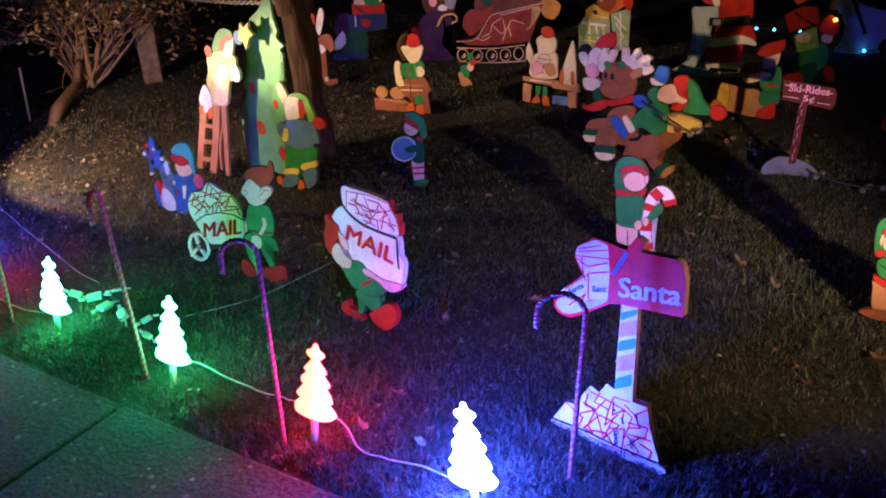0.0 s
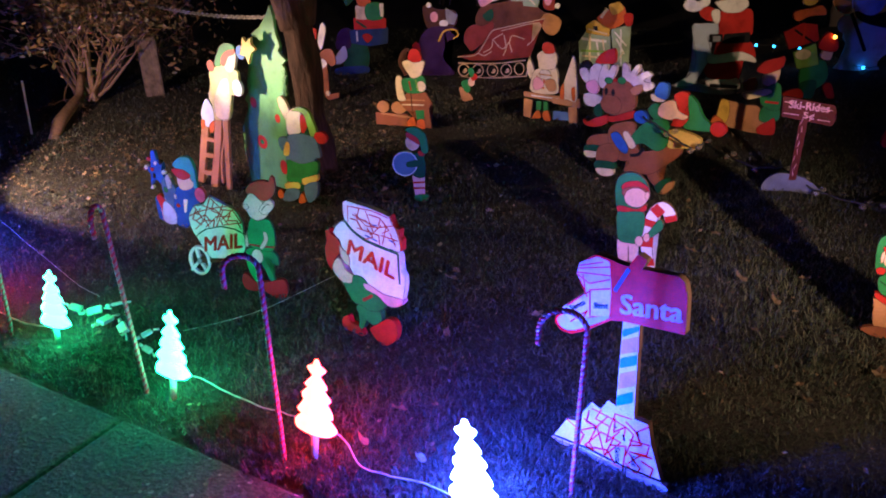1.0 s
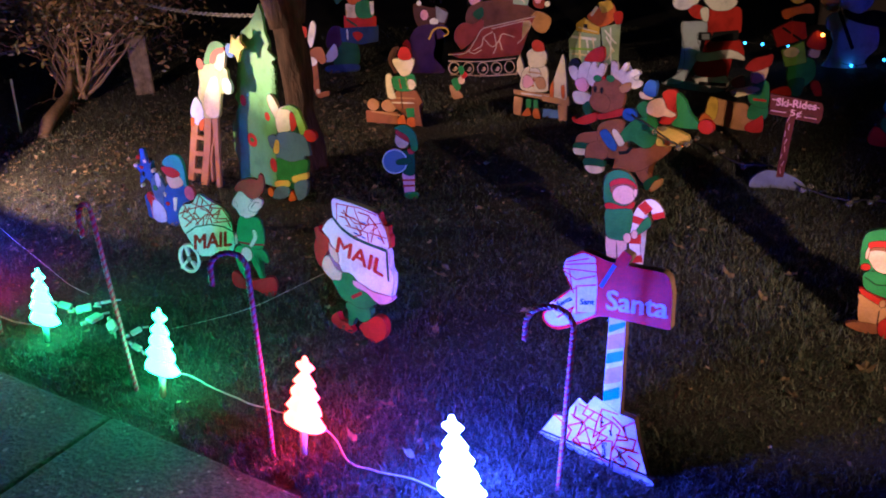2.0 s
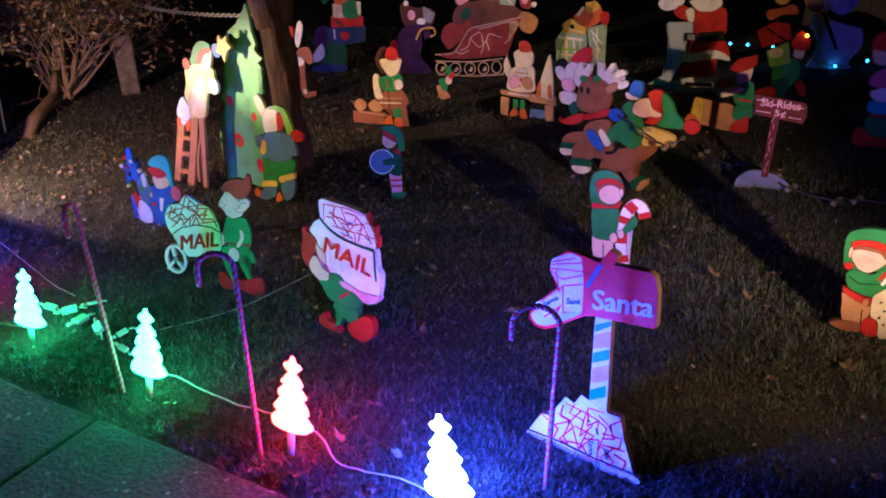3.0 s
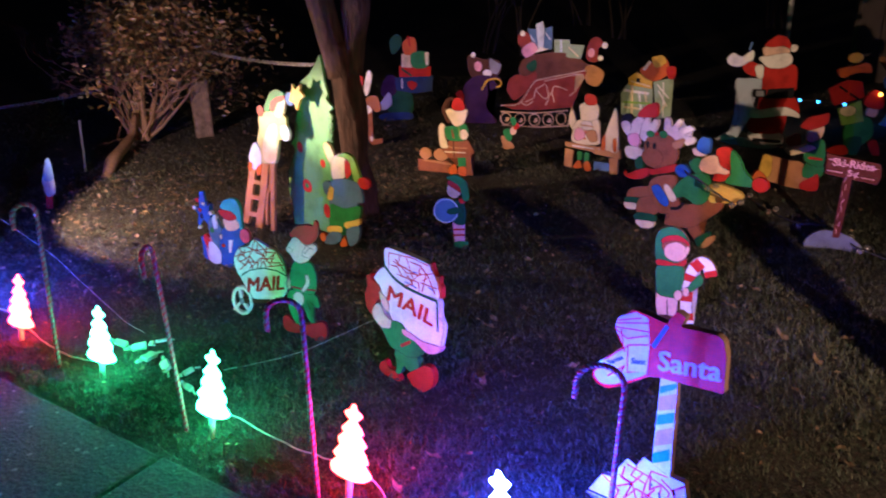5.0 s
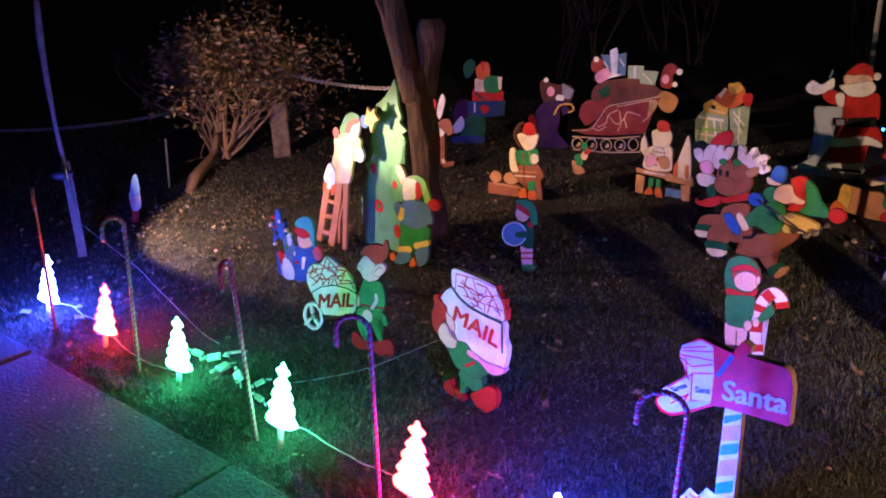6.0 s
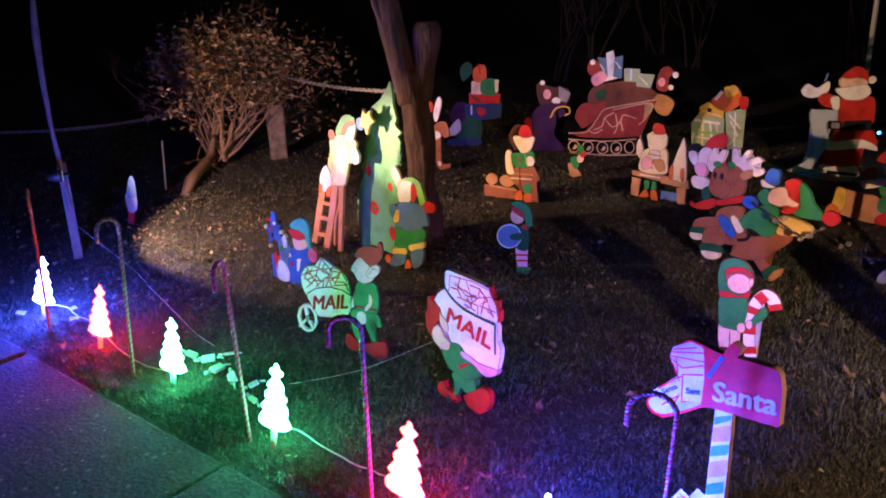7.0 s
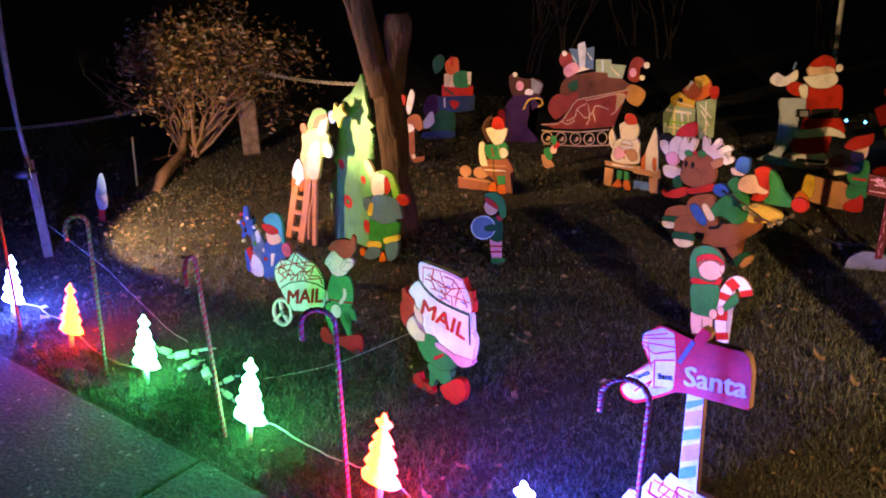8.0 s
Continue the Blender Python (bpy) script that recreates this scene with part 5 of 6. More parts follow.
c = Cutout("bench_elf_cutout", pose(0.609, 5.454, 0, 0, 0, -26), "plywood elves building a toy rocket at a tan bench", "elf cutout", ink=0.0025)
c.smooth("cream", -17.6, 36.3, -15.1, 40.7, -12, 32.4, -12.3, 25.3, -16.6, 29.7)
c.smooth("cream", -11, 33.9, 3.1, 36.6, 5.7, 26.7, 4.6, 19, -13.1, 18.3, -14.5, 25.3)
c.sharp("tan", -19.9, 17.9, 21.4, 17.7, 21.9, 12.5, -19.2, 14.8)
c.sharp("tan", -19.1, 13.4, -12.6, 12.7, -13.9, 0, -19.5, 0.8)
c.sharp("green", -9.9, 12.7, -6, 12.5, -6.4, 6.6, -10, 6)
c.sharp("green", -4.6, 12.8, -1.2, 12.6, -1, 6.4, -4.4, 5.8)
c.smooth("orange", -13, 1.1, -8.6, 6.6, -6, 1.5, -11.7, -0.1)
c.smooth("orange", -4.9, 5.1, -1.1, 6.7, 0.9, 0.2, -3.9, -0)
c.sharp("slate", 2.9, 7.4, 15.9, 7.7, 15.4, 2, 2.5, 1.3)
c.stroke("orange", 1.35, -12.6, 24.7, -4.4, 21.8)
c.stroke("red", 0.99, -4.5, 34.3, -4.7, 25.1)
c.stroke("red", 1.00, -10.3, 29.3, -6.5, 26.5)
c.stroke("lime", 0.99, -1, 34, 0.8, 22.6)
c.smooth("rose", -12.5, 27, -8, 29, -4.5, 24, -9, 20, -12.5, 21)
c.smooth("tan", -4, 27, 2.5, 28.5, 4.5, 22, -1, 20.5)
c.smooth("ivory", -7.5, 33.5, -1, 34, 0, 29, -6.5, 28.5)
c.stroke("tan", 0.83, -8.7, 31.2, 1, 31)
c.stroke("white", 0.85, -13.8, 16, 6.6, 16)
c.smooth("cream", -10, 44, -4.7, 47.5, 2.3, 46.8, 4.6, 43, 2.3, 35.8, -7.5, 34.4, -9.3, 39.1)
c.smooth("red", -6.6, 50.2, -4.2, 52.7, 1, 51.8, 2.6, 46.5, -2.8, 45, -5.8, 46.2)
c.smooth("cream", 7.5, 16.8, 9.9, 28.1, 13.2, 39.1, 15.8, 45.4, 18.1, 36.3, 19.5, 16.5, 12.7, 16.2)
c.smooth("orange", 7.4, 22.4, 9.9, 27.3, 10.5, 16.2, 8, 15.8)
c.smooth("orange", 15.3, 23.7, 17.7, 25, 18.4, 16.8, 16.3, 16.5)
c.sharp("tan", 1.7, 16.5, 21.8, 15.1, 22.1, 11.6, 2, 12.6)
c.sharp("tan", 13.5, 11, 20.1, 12.2, 20.4, 1, 15, 0.5)
c.make()

c = Cutout("drummer_elf_cutout", pose(-0.093, 4.005, 0, 0, 0, 8), "small plywood elf drummer with a blue drum", "elf cutout", ink=0.0026)
c.sharp("rose", -4.3, 14, 2.5, 14.1, 2.3, 2.1, -3.1, 2.7)
c.stroke("red", 1.07, -4, 10.3, 2.4, 10.3)
c.stroke("red", 1.08, -3.8, 7.1, 2.3, 7.1)
c.smooth("green", -3.1, 3.2, 3.6, 3.3, 3.6, -0.2, -2.6, -0.1)
c.smooth("dgreen", -7.6, 24.2, -0.6, 27, 2.6, 23.8, 2.3, 13.3, -4.1, 14.6)
c.oval("slate", -7.6, 20.9, 6.5, 6.7)
c.ring("pale", 0.63, -7.6, 20.9, 6.3, 6.5)
c.smooth("dgreen", -6.7, 21.7, 0.2, 22.9, 1.1, 19.7, -5.9, 18.9)
c.smooth("red", -0.6, 27.7, 2.6, 27.5, 2.5, 24.9, -0.3, 25)
c.oval("skin", -3.3, 32.3, 3.9, 4.5)
c.smooth("red", -6.8, 36.9, -3, 39.4, 0.1, 35.2, 1.1, 30.7, -1.4, 31.8, -5.2, 34.4)
c.smooth("green", -7.3, 39.2, -2, 40.6, 3.3, 36.5, 4.7, 27.5, 1.4, 26.6, -0.3, 33.8, -4.5, 37.2)
c.make()

c = Cutout("mailbox_cutout", pose(0.860, 1.859, 0, 0, 0, -36), "magenta plywood mailbox on a striped post in letters", "mailbox cutout", thick=0.019, edge="sawn")
c.part("post")
c.sharp("white", -16.7, 51.3, -11.7, 52.3, -10.7, 17.6, -16.7, 16.6)
c.sharp("teal", -16.6, 47.7, -11.6, 50.7, -11.6, 49.1, -16.5, 45.2)
c.sharp("rose", -16.6, 44.3, -11.5, 47.5, -11.3, 42.7, -16.6, 39.7)
c.sharp("teal", -16.5, 38.5, -11.5, 41.6, -11.4, 38.3, -16.6, 35)
c.sharp("rose", -16.4, 33.3, -11.4, 36.7, -11.3, 31.4, -16.6, 28)
c.sharp("teal", -16.7, 25.7, -11.7, 29.5, -11.5, 25.6, -16.6, 22.1)
c.part("pile_panel")
c.sharp("white", -38.2, -0.2, -32.7, 9.8, -29.9, 10.2, -24.5, 19.9, -21.3, 18.6, -19.4, 22.9, -10.7, 20.3, -6.1, 20.8, -4.7, 14.2, 0.2, 0.9, -4.8, -0, -15.3, 0.1, -29, 0.8)
c.part("envelope_drawing")
c.stroke("magenta", 0.48, -32.7, 9.7, -28.2, 7.6, -29.6, 3.5)
c.stroke("magenta", 0.47, -26.8, 12.7, -22.3, 12, -19, 17.3, -24.4, 17.6)
c.stroke("magenta", 0.45, -21.3, 18.6, -22.9, 14.6, -18, 14.1, -16.6, 19.4, -11.5, 20)
c.stroke("magenta", 0.45, -19, 17.3, -13, 16.5, -13.4, 11.6)
c.stroke("magenta", 0.48, -28.2, 7.6, -22.3, 12, -24.6, 5.1)
c.stroke("magenta", 0.48, -25.9, 3.4, -20.8, 10.8, -14.2, 10.3, -19, 3)
c.stroke("magenta", 0.46, -22.3, 12, -19, 3, -16.1, 12.2)
c.stroke("magenta", 0.46, -18, 14.1, -18.9, 8, -14.9, 13.7)
c.stroke("magenta", 0.45, -13, 16.5, -10.3, 15.1, -12.2, 6.6)
c.stroke("magenta", 0.44, -13.1, 18.3, -9.6, 16.3, -6.1, 19.8)
c.stroke("magenta", 0.47, -17.5, 7.7, -12.4, 9.8, -12.7, 1.5, -16.7, 1.3)
c.stroke("magenta", 0.45, -11.4, 12.7, -5.2, 13.9, -5.7, 10, -11.1, 8.6)
c.stroke("magenta", 0.46, -11.4, 7.9, -7.3, 4.4, -8.4, 1.9, -12, 3.8)
c.stroke("magenta", 0.45, -7.7, 8.9, -11.2, 4.3)
c.stroke("magenta", 0.46, -9.8, 8.8, -4, 9.9)
c.stroke("magenta", 0.48, -24.6, 5.1, -22.7, 3.1, -25.9, 3.4)
c.stroke("magenta", 0.46, -25.2, 16.3, -25.9, 12.2, -22.3, 12)
c.stroke("magenta", 0.45, -16.5, 17.6, -16.6, 12.9, -13, 16.5)
c.stroke("magenta", 0.48, -29.4, 8.5, -26.5, 7, -28, 2.4)
c.stroke("magenta", 0.44, -9.6, 16.3, -7.6, 12.7, -11.2, 10.9)
c.stroke("magenta", 0.48, -22.7, 4.1, -18.3, 5.4, -15.4, 2)
c.stroke("magenta", 0.45, -7.1, 7.3, -3.3, 6.5, -4.2, 2.3)
c.stroke("black", 0.27, -16.7, 15.2, -15.8, 14.9)
c.stroke("black", 0.27, -9.2, 17, -8.7, 15.4)
c.stroke("black", 0.27, -13.6, 13.4, -12.9, 11.7)
c.stroke("black", 0.28, -23.2, 12, -22.7, 10.8)
c.part("snow_edge")
c.smooth("snow", -38.5, -0.7, -29.1, 1.1, -15.3, 1.4, -0.1, 2.9, 0.5, 0.3, -8.2, -1.1, -21.4, -2, -33.7, -2)
c.stroke("black", 0.40, -37.3, 1.5, -24.5, 2.7, -13.7, 2.5, -0.6, 3.6)
c.part("box_panel")
c.sharp("magenta", -29.1, 65.4, -26.2, 67.8, -24.1, 67.9, -17.5, 67.2, -1.9, 68.9, -0.2, 67.9, 1, 63.7, 1.5, 53.2, -7.7, 51.8, -16.3, 50.6, -19.9, 49.5, -28.4, 42.8, -32.5, 40.2, -36.3, 40.1, -38.3, 42.1, -38.1, 44.5, -35.2, 46.3, -27.3, 55.7)
c.part("open_door")
c.smooth("pale", -37.5, 43.7, -35.1, 45.9, -30.3, 46.3, -21.6, 50.3, -21.8, 49, -30, 42.9, -34, 41.1, -36.6, 41.7)
c.part("envelope_panel")
c.sharp("white", -31.1, 63.8, -25.5, 67.4, -21.8, 66.9, -20.7, 58.7, -20.7, 50.5, -26.5, 48.5, -30.1, 45.4, -32.9, 44.5, -36.7, 47.3, -28.6, 55.3, -31.8, 60.3)
c.part("envelope_drawing")
c.stroke("magenta", 0.41, -30.9, 63, -23.8, 66.2)
c.stroke("magenta", 0.41, -31.1, 62.1, -21.7, 65.4)
c.stroke("magenta", 0.41, -31.6, 60.7, -21.3, 62.9)
c.stroke("magenta", 0.42, -31.8, 60.1, -27.5, 58.5, -21.4, 61.7)
c.stroke("magenta", 0.42, -27.4, 56.5, -21.1, 59)
c.stroke("magenta", 0.41, -29.7, 60.6, -28.6, 54.9, -27.2, 56.2, -26.8, 48.5)
c.stroke("magenta", 0.42, -30.7, 58.7, -28.1, 54.2)
c.stroke("magenta", 0.44, -32.9, 44.4, -27.7, 49.8, -29.6, 45.6)
c.stroke("magenta", 0.44, -34.4, 49.1, -28.6, 55.3)
c.part("flag")
c.stroke("slate", 1.17, -19.6, 58.9, -15.9, 66.7)
c.sharp("magenta", -16, 67.7, -13.6, 71.8, -10.8, 70.8, -12.8, 66.3)
c.text("name_lettering", "white", "Santa", -17.3, 52.9, 0.2, 56.5, -17.4, 58.7)
c.text("note_lettering", "dgreen", "Santa", -32.8, 48.0, -28.2, 51.9, -33.6, 49.2)
c.text("note_lettering", "black", "Santa", -15.6, 8.6, -15.0, 3.2, -14.0, 8.8)
c.text("note_lettering", "black", "Sant", -10.3, 8.2, -9.7, 4.6, -8.9, 8.4)
c.text("note_lettering", "dgreen", "Sant", -25.6, 51.4, -21.2, 52.8, -25.7, 53.2)
c.make(True)

c = Cutout("bird_cutout", pose(-2.687, 4.332, 0, 0, 0, 20), "small blue and white plywood bird on a stick", "bird cutout")
c.sharp("brick", -1, 10.5, 2.9, 10.3, 1.4, -0.1, -2.5, 0.1)
c.smooth("grey", -1.3, 20, 4.7, 20.4, 4.3, 9.8, -0.9, 8.5)
c.smooth("slate", -0.7, 19.2, 2.3, 30.3, 4.9, 31, 5.3, 19.7, 2.6, 17.5)
c.make()


# ---- yard tree ----
tree = thing("tree", pose(-0.755, 4.49, 0, 0, 0, 15), "bare brown yard tree with a forked trunk", "tree")


def knobbly(pts, radii, sides, seed, amount=0.08, sub=4):
    """A limb with an uneven, ridged surface."""
    bm = bmesh.new()
    fine, rr = [], []
    for i in range(len(pts) - 1):
        for s in range(sub):
            fine.append(Vector(pts[i]).lerp(Vector(pts[i + 1]), s / sub))
            rr.append(radii[i] + (radii[i + 1] - radii[i]) * s / sub)
    fine.append(Vector(pts[-1]))
    rr.append(radii[-1])
    tube(bm, fine, rr, sides)
    for v in bm.verts:
        k = noise.noise(Vector((v.co.x * 14 + seed, v.co.y * 14, v.co.z * 4)))
        v.co += Vector((v.co.x - fine[0].x, v.co.y, 0)).normalized() * k * amount * rr[0] * 2
    return bm


part("trunk", knobbly([(0.0, 0, -0.06), (0.0, 0, 0.04), (-0.012, 0, 0.3), (-0.02, 0, 0.55), (-0.05, 0, 0.86), (-0.09, 0, 1.0)],
                      [0.125, 0.098, 0.08, 0.076, 0.085, 0.066], 20, 1, 0.12), BARK, tree)
part("limb", knobbly([(-0.075, 0, 0.82), (-0.138, 0, 1.1), (-0.2, 0, 1.39), (-0.25, 0, 1.75), (-0.33, 0, 2.4)],
                     [0.078, 0.072, 0.07, 0.06, 0.045], 16, 5), BARK, tree)
part("limb", knobbly([(-0.02, 0, 0.84), (0.012, 0, 1.03), (0.024, 0, 1.12), (0.03, 0, 1.22), (0.028, 0, 1.27)],
                     [0.066, 0.062, 0.074, 0.082, 0.062], 16, 9, 0.12), BARK, tree, "sawn-off knobbly limb")
part("limb", knobbly([(-0.13, 0, 1.12), (-0.2, -0.03, 1.24), (-0.25, -0.04, 1.36), (-0.29, -0.05, 1.6)], [0.03, 0.024, 0.02, 0.012], 8, 3), BARK, tree)

# ---- bush, its stone post and the leaning root ----
rng = random.Random(7)


def grow(bm, p, d, length, r, depth, leaf_at, spread=0.55, up=0.12):
    pts, radii = [p], [r]
    for s in range(3):
        d = (d + Vector((rng.uniform(-1, 1), rng.uniform(-1, 1), rng.uniform(-0.6, 1))) * 0.26 + Vector((0, 0, up))).normalized()
        p = p + d * length / 3
        pts.append(p)
        radii.append(r * (1 - 0.14 * (s + 1)))
    tube(bm, pts, radii, 5 if depth > 1 else 4, cap=False)
    if depth == 0:
        leaf_at.append(p)
        return
    for q in range(rng.choice((2, 3, 3))):
        side = Vector((rng.uniform(-1, 1), rng.uniform(-1, 1), rng.uniform(-0.7, 0.8))).normalized()
        grow(bm, pts[rng.choice((2, 3, 3))], (d + side * spread * 1.3).normalized(), length * rng.uniform(0.6, 0.85), radii[-1] * 0.68, depth - 1, leaf_at, spread, up)
    if depth <= 2:
        leaf_at.append(p)


def leaves(bm, spots, count, size, scatter):
    for q in range(count):
        c = rng.choice(spots) + Vector((rng.gauss(0, scatter), rng.gauss(0, scatter), rng.gauss(0, scatter)))
        a = Euler((rng.uniform(0, 6.3), rng.uniform(0, 6.3), rng.uniform(0, 6.3))).to_matrix()
        s = size * rng.uniform(0.6, 1.4)
        outline = ((0, -1, 0), (0.38, -0.3, 0.12), (0.3, 0.45, 0.1), (0, 1, -0.1), (-0.3, 0.45, 0.1), (-0.38, -0.3, 0.12))
        bm.faces.new([bm.verts.new(c + a @ (Vector(v) * s)) for v in outline])


bush = thing("bush", pose(-2.74, 5.79, 0, 0, 0, 25), "half-bare brown bush with tangled twigs and olive leaves", "bush")
bm, tips = bmesh.new(), []
for q in range(21):
    out = rng.uniform(-0.65, 1.15)
    grow(bm, Vector((rng.uniform(-0.16, -0.02), rng.uniform(-0.06, 0.1), 0.05)), Vector((out, rng.uniform(-0.2, 0.6), rng.uniform(0.55, 1.05))).normalized(),
         rng.uniform(0.34, 0.46) * (1.0 + 0.25 * max(0, out)), rng.uniform(0.011, 0.02), 4, tips, 0.8, 0.02)
# a rounded crown, fuller at the top and to one side
tips = [p for p in tips if ((p.x - 0.26) / 0.8) ** 2 + ((p.z - 0.66) / 0.58) ** 2 < 1.0 + 0.25 * noise.noise(p * 5) and p.z > (0.42 if p.x < 0.3 else 0.2)]
part("branchwork", bm, TWIG, bush)
tips = [p for p in tips if not (p.z < 0.5 and 0.05 < p.x < 0.42 and p.y < 0.25)]
bm = bmesh.new()
high = [p for p in tips if p.z > 0.5 or p.x > 0.35]
leaves(bm, tips, 2100, 0.021, 0.04)
leaves(bm, high, 3200, 0.024, 0.045)
part("foliage", bm, BUSH_LEAF, bush, "sparse olive leaves")
ob = part("root_limb", knobbly([(-2.70, 5.0, -0.02), (-2.735, 5.17, 0.05), (-2.78, 5.42, 0.08), (-2.82, 5.64, 0.11), (-2.85, 5.78, 0.24)], [0.034, 0.046, 0.038, 0.03, 0.02], 10, 4), TWIG, None)
tagged(ob, "thick bent brown limb rising out of the lawn", "branch")

stone = thing("stone_post", pose(-2.46, 6.12, 0, 0, 0, 25), "pale weathered stone post inside the bush", "post")
bm = box(bmesh.new(), (0, 0, 0.2), (0.145, 0.13, 0.5), bevel=0.02)
bmesh.ops.subdivide_edges(bm, edges=bm.edges[:], cuts=2, use_grid_fill=True)
for v in bm.verts:
    v.co += Vector((noise.noise(v.co * 18), noise.noise(v.co * 18 + Vector((5, 0, 0))), 0)) * 0.012
part("shaft", bm, STONE, stone)

# ---- left post with its stake and floodlight ----
post = thing("yard_post", pose(-2.66, 3.73, 0, 0, 0, 40), "tall weathered wooden post with a bolted stake", "post")
part("upright", knobbly([(0.016, -0.02, 0.3), (0.012, -0.02, 0.5), (-0.004, -0.01, 0.8), (0.0, 0.0, 1.05), (0.008, 0.01, 1.25), (0.024, 0.01, 1.46)], [0.013, 0.013, 0.012, 0.014, 0.021, 0.012], 8, 2, 0.3), OLDWOOD, post)
bm = box(bmesh.new(), (0.012, 0.012, 0.26), (0.05, 0.03, 0.62), bevel=0.004)
part("stake", bm, OLDWOOD, post, "short grey timber stake")


def floodlight(m, label):
    t = thing("floodlight", m, label, "floodlight")
    bm = tube(bmesh.new(), [(0, 0, 0.005), (0, 0, -0.02), (0, 0, -0.05), (0, 0, -0.07)], [0.032, 0.032, 0.024, 0.014], 16)
    part("housing", bm, HOUSING, t)
    bm = tube(bmesh.new(), [(0, 0, 0.002), (0, 0, 0.008)], [0.028, 0.027], 16)
    part("lens", bm, LENS, t, "warm lit glass lens")
    return t


# lamp faces look along local z
def aim(eye, target, back):
    d = (Vector(target) - Vector(eye)).normalized()
    return Matrix.Translation(Vector(eye) - d * back) @ d.to_track_quat("Z", "Y").to_matrix().to_4x4()


lamp = floodlight(aim(FLOOD_A, (-0.6, 5.45, 0.54), 0.045), "black outdoor floodlight clamped to the yard post")
part("bracket", tube(bmesh.new(), [(0, 0, -0.05), lamp.matrix_world.inverted() @ Vector((-2.628, 3.76, 0.5))], 0.01, 6), HOUSING, lamp)
lamp = floodlight(aim(FLOOD_B, (1.0, 4.8, 0.1), 0.045), "black outdoor floodlight on a tall ground spike")
part("spike", tube(bmesh.new(), [(0, 0, -0.05), lamp.matrix_world.inverted() @ Vector((FLOOD_B[0] + 0.03, FLOOD_B[1] - 0.09, -0.06))], 0.009, 6), HOUSING, lamp)

marker = thing("marker_stake", pose(-2.9, 5.09, 0, 0, 3.7, 0), "thin white marker stake in the lawn", "stake")
part("rod", tube(bmesh.new(), [(0, 0, -0.05), (0, 0, 0.365)], 0.008, 6), CORD, marker)

# ---- hanging chain ----


def chain(name, a, b_, sag, label, link=0.042):
    t = thing(name, Matrix.Identity(4), label, "chain")
    a, b_ = Vector(a), Vector(b_)
    count = int((b_ - a).length / (link * 0.78))
    bm = bmesh.new()
    loop = [Vector((link / 2 * math.cos(g) * 1.0, 0, link * 0.3 * math.sin(g))) for g in (2 * math.pi * q / 10 for q in range(11))]
    tube(bm, loop, 0.0034, 5, cap=False)
    me = None
    for q in range(count):
        s = (q + 0.5) / count
        p = a.lerp(b_, s) - Vector((0, 0, 4 * sag * s * (1 - s)))
        d = (b_ - a) / count - Vector((0, 0, 4 * sag * (1 - 2 * s) / count))
        if me is None:
            ob = part("link", bm, STEEL, t)
            me = ob.data
        else:
            ob = new("link", me)
            ob.parent = t
        ob.matrix_world = Matrix.Translation(p) @ d.to_track_quat("X", "Z").to_matrix().to_4x4() @ Matrix.Rotation(math.pi / 2 * (q % 2) + 0.4, 4, "X")
    return t


chain("chain", (-6.1, 4.74, 0.60), (-3.15, 6.0, 0.40), 0.20, "sagging galvanised chain between posts")
chain("chain", (-2.42, 6.09, 0.70), (-0.75, 4.62, 0.86), 0.05, "galvanised chain running from stone post to tree")

# ---- cords ----


def cord(name, pts, r, material, label, wob=0.006):
    ob = None
    fine = []
    pts = [Vector(p) for p in pts]
    ext = [pts[0] * 2 - pts[1]] + pts + [pts[-1] * 2 - pts[-2]]
    for i in range(1, len(ext) - 2):
        p0, p1, p2, p3 = ext[i - 1:i + 3]
        for s in range(6):
            t = s / 6
            q = 0.5 * ((2 * p1) + (p2 - p0) * t + (2 * p0 - 5 * p1 + 4 * p2 - p3) * t * t + (3 * p1 - p0 - 3 * p2 + p3) * t ** 3)
            fine.append(q + Vector((noise.noise(q * 21), noise.noise(q * 21 + Vector((9, 0, 0))), abs(noise.noise(q * 17)))) * wob)
    fine.append(pts[-1])
    ob = part(name, tube(bmesh.new(), fine, r, 6), material, None)
    return tagged(ob, label, "cord")


Z = 0.022
cord("light_cord", [(-0.70, 2.24, 0.07), (-0.65, 2.28, 0.03), (-0.553, 2.226, Z), (-0.389, 2.142, Z), (-0.262, 2.099, Z), (-0.17, 1.99, 0.05)], 0.0028, CORD, "white cord linking the tree lights on the grass")
cord("light_cord", [(-0.15, 1.95, 0.08), (-0.10, 2.0, 0.03), (-0.015, 1.882, Z), (0.076, 1.846, Z), (0.18, 1.82, Z), (0.26, 1.78, Z), (0.33, 1.72, 0.05)], 0.0028, CORD, "white cord linking the tree lights on the grass")
cord("light_cord", [(-2.28, 3.0, 0.07), (-2.2, 3.04, 0.04), (-2.125, 3.006, Z), (-2.0, 2.95, Z), (-1.9, 2.82, 0.03), (-1.84, 2.79, 0.06)], 0.0028, CORD, "white cord linking the tree lights on the grass")
cord("light_cord", [(-1.8, 2.78, 0.06), (-1.73, 2.74, 0.03), (-1.64, 2.69, Z), (-1.5, 2.62, Z), (-1.36, 2.56, 0.05)], 0.003, CORD, "white cord linking the tree lights on the grass")
cord("guy_string", [(-0.86, 2.625, 0.008), (-0.74, 2.69, 0.01), (-0.6, 2.8, 0.008), (-0.49, 2.93, 0.012), (-0.36, 3.09, 0.02)], 0.0012, CORD, "thin white string lying across the lawn", 0.002)
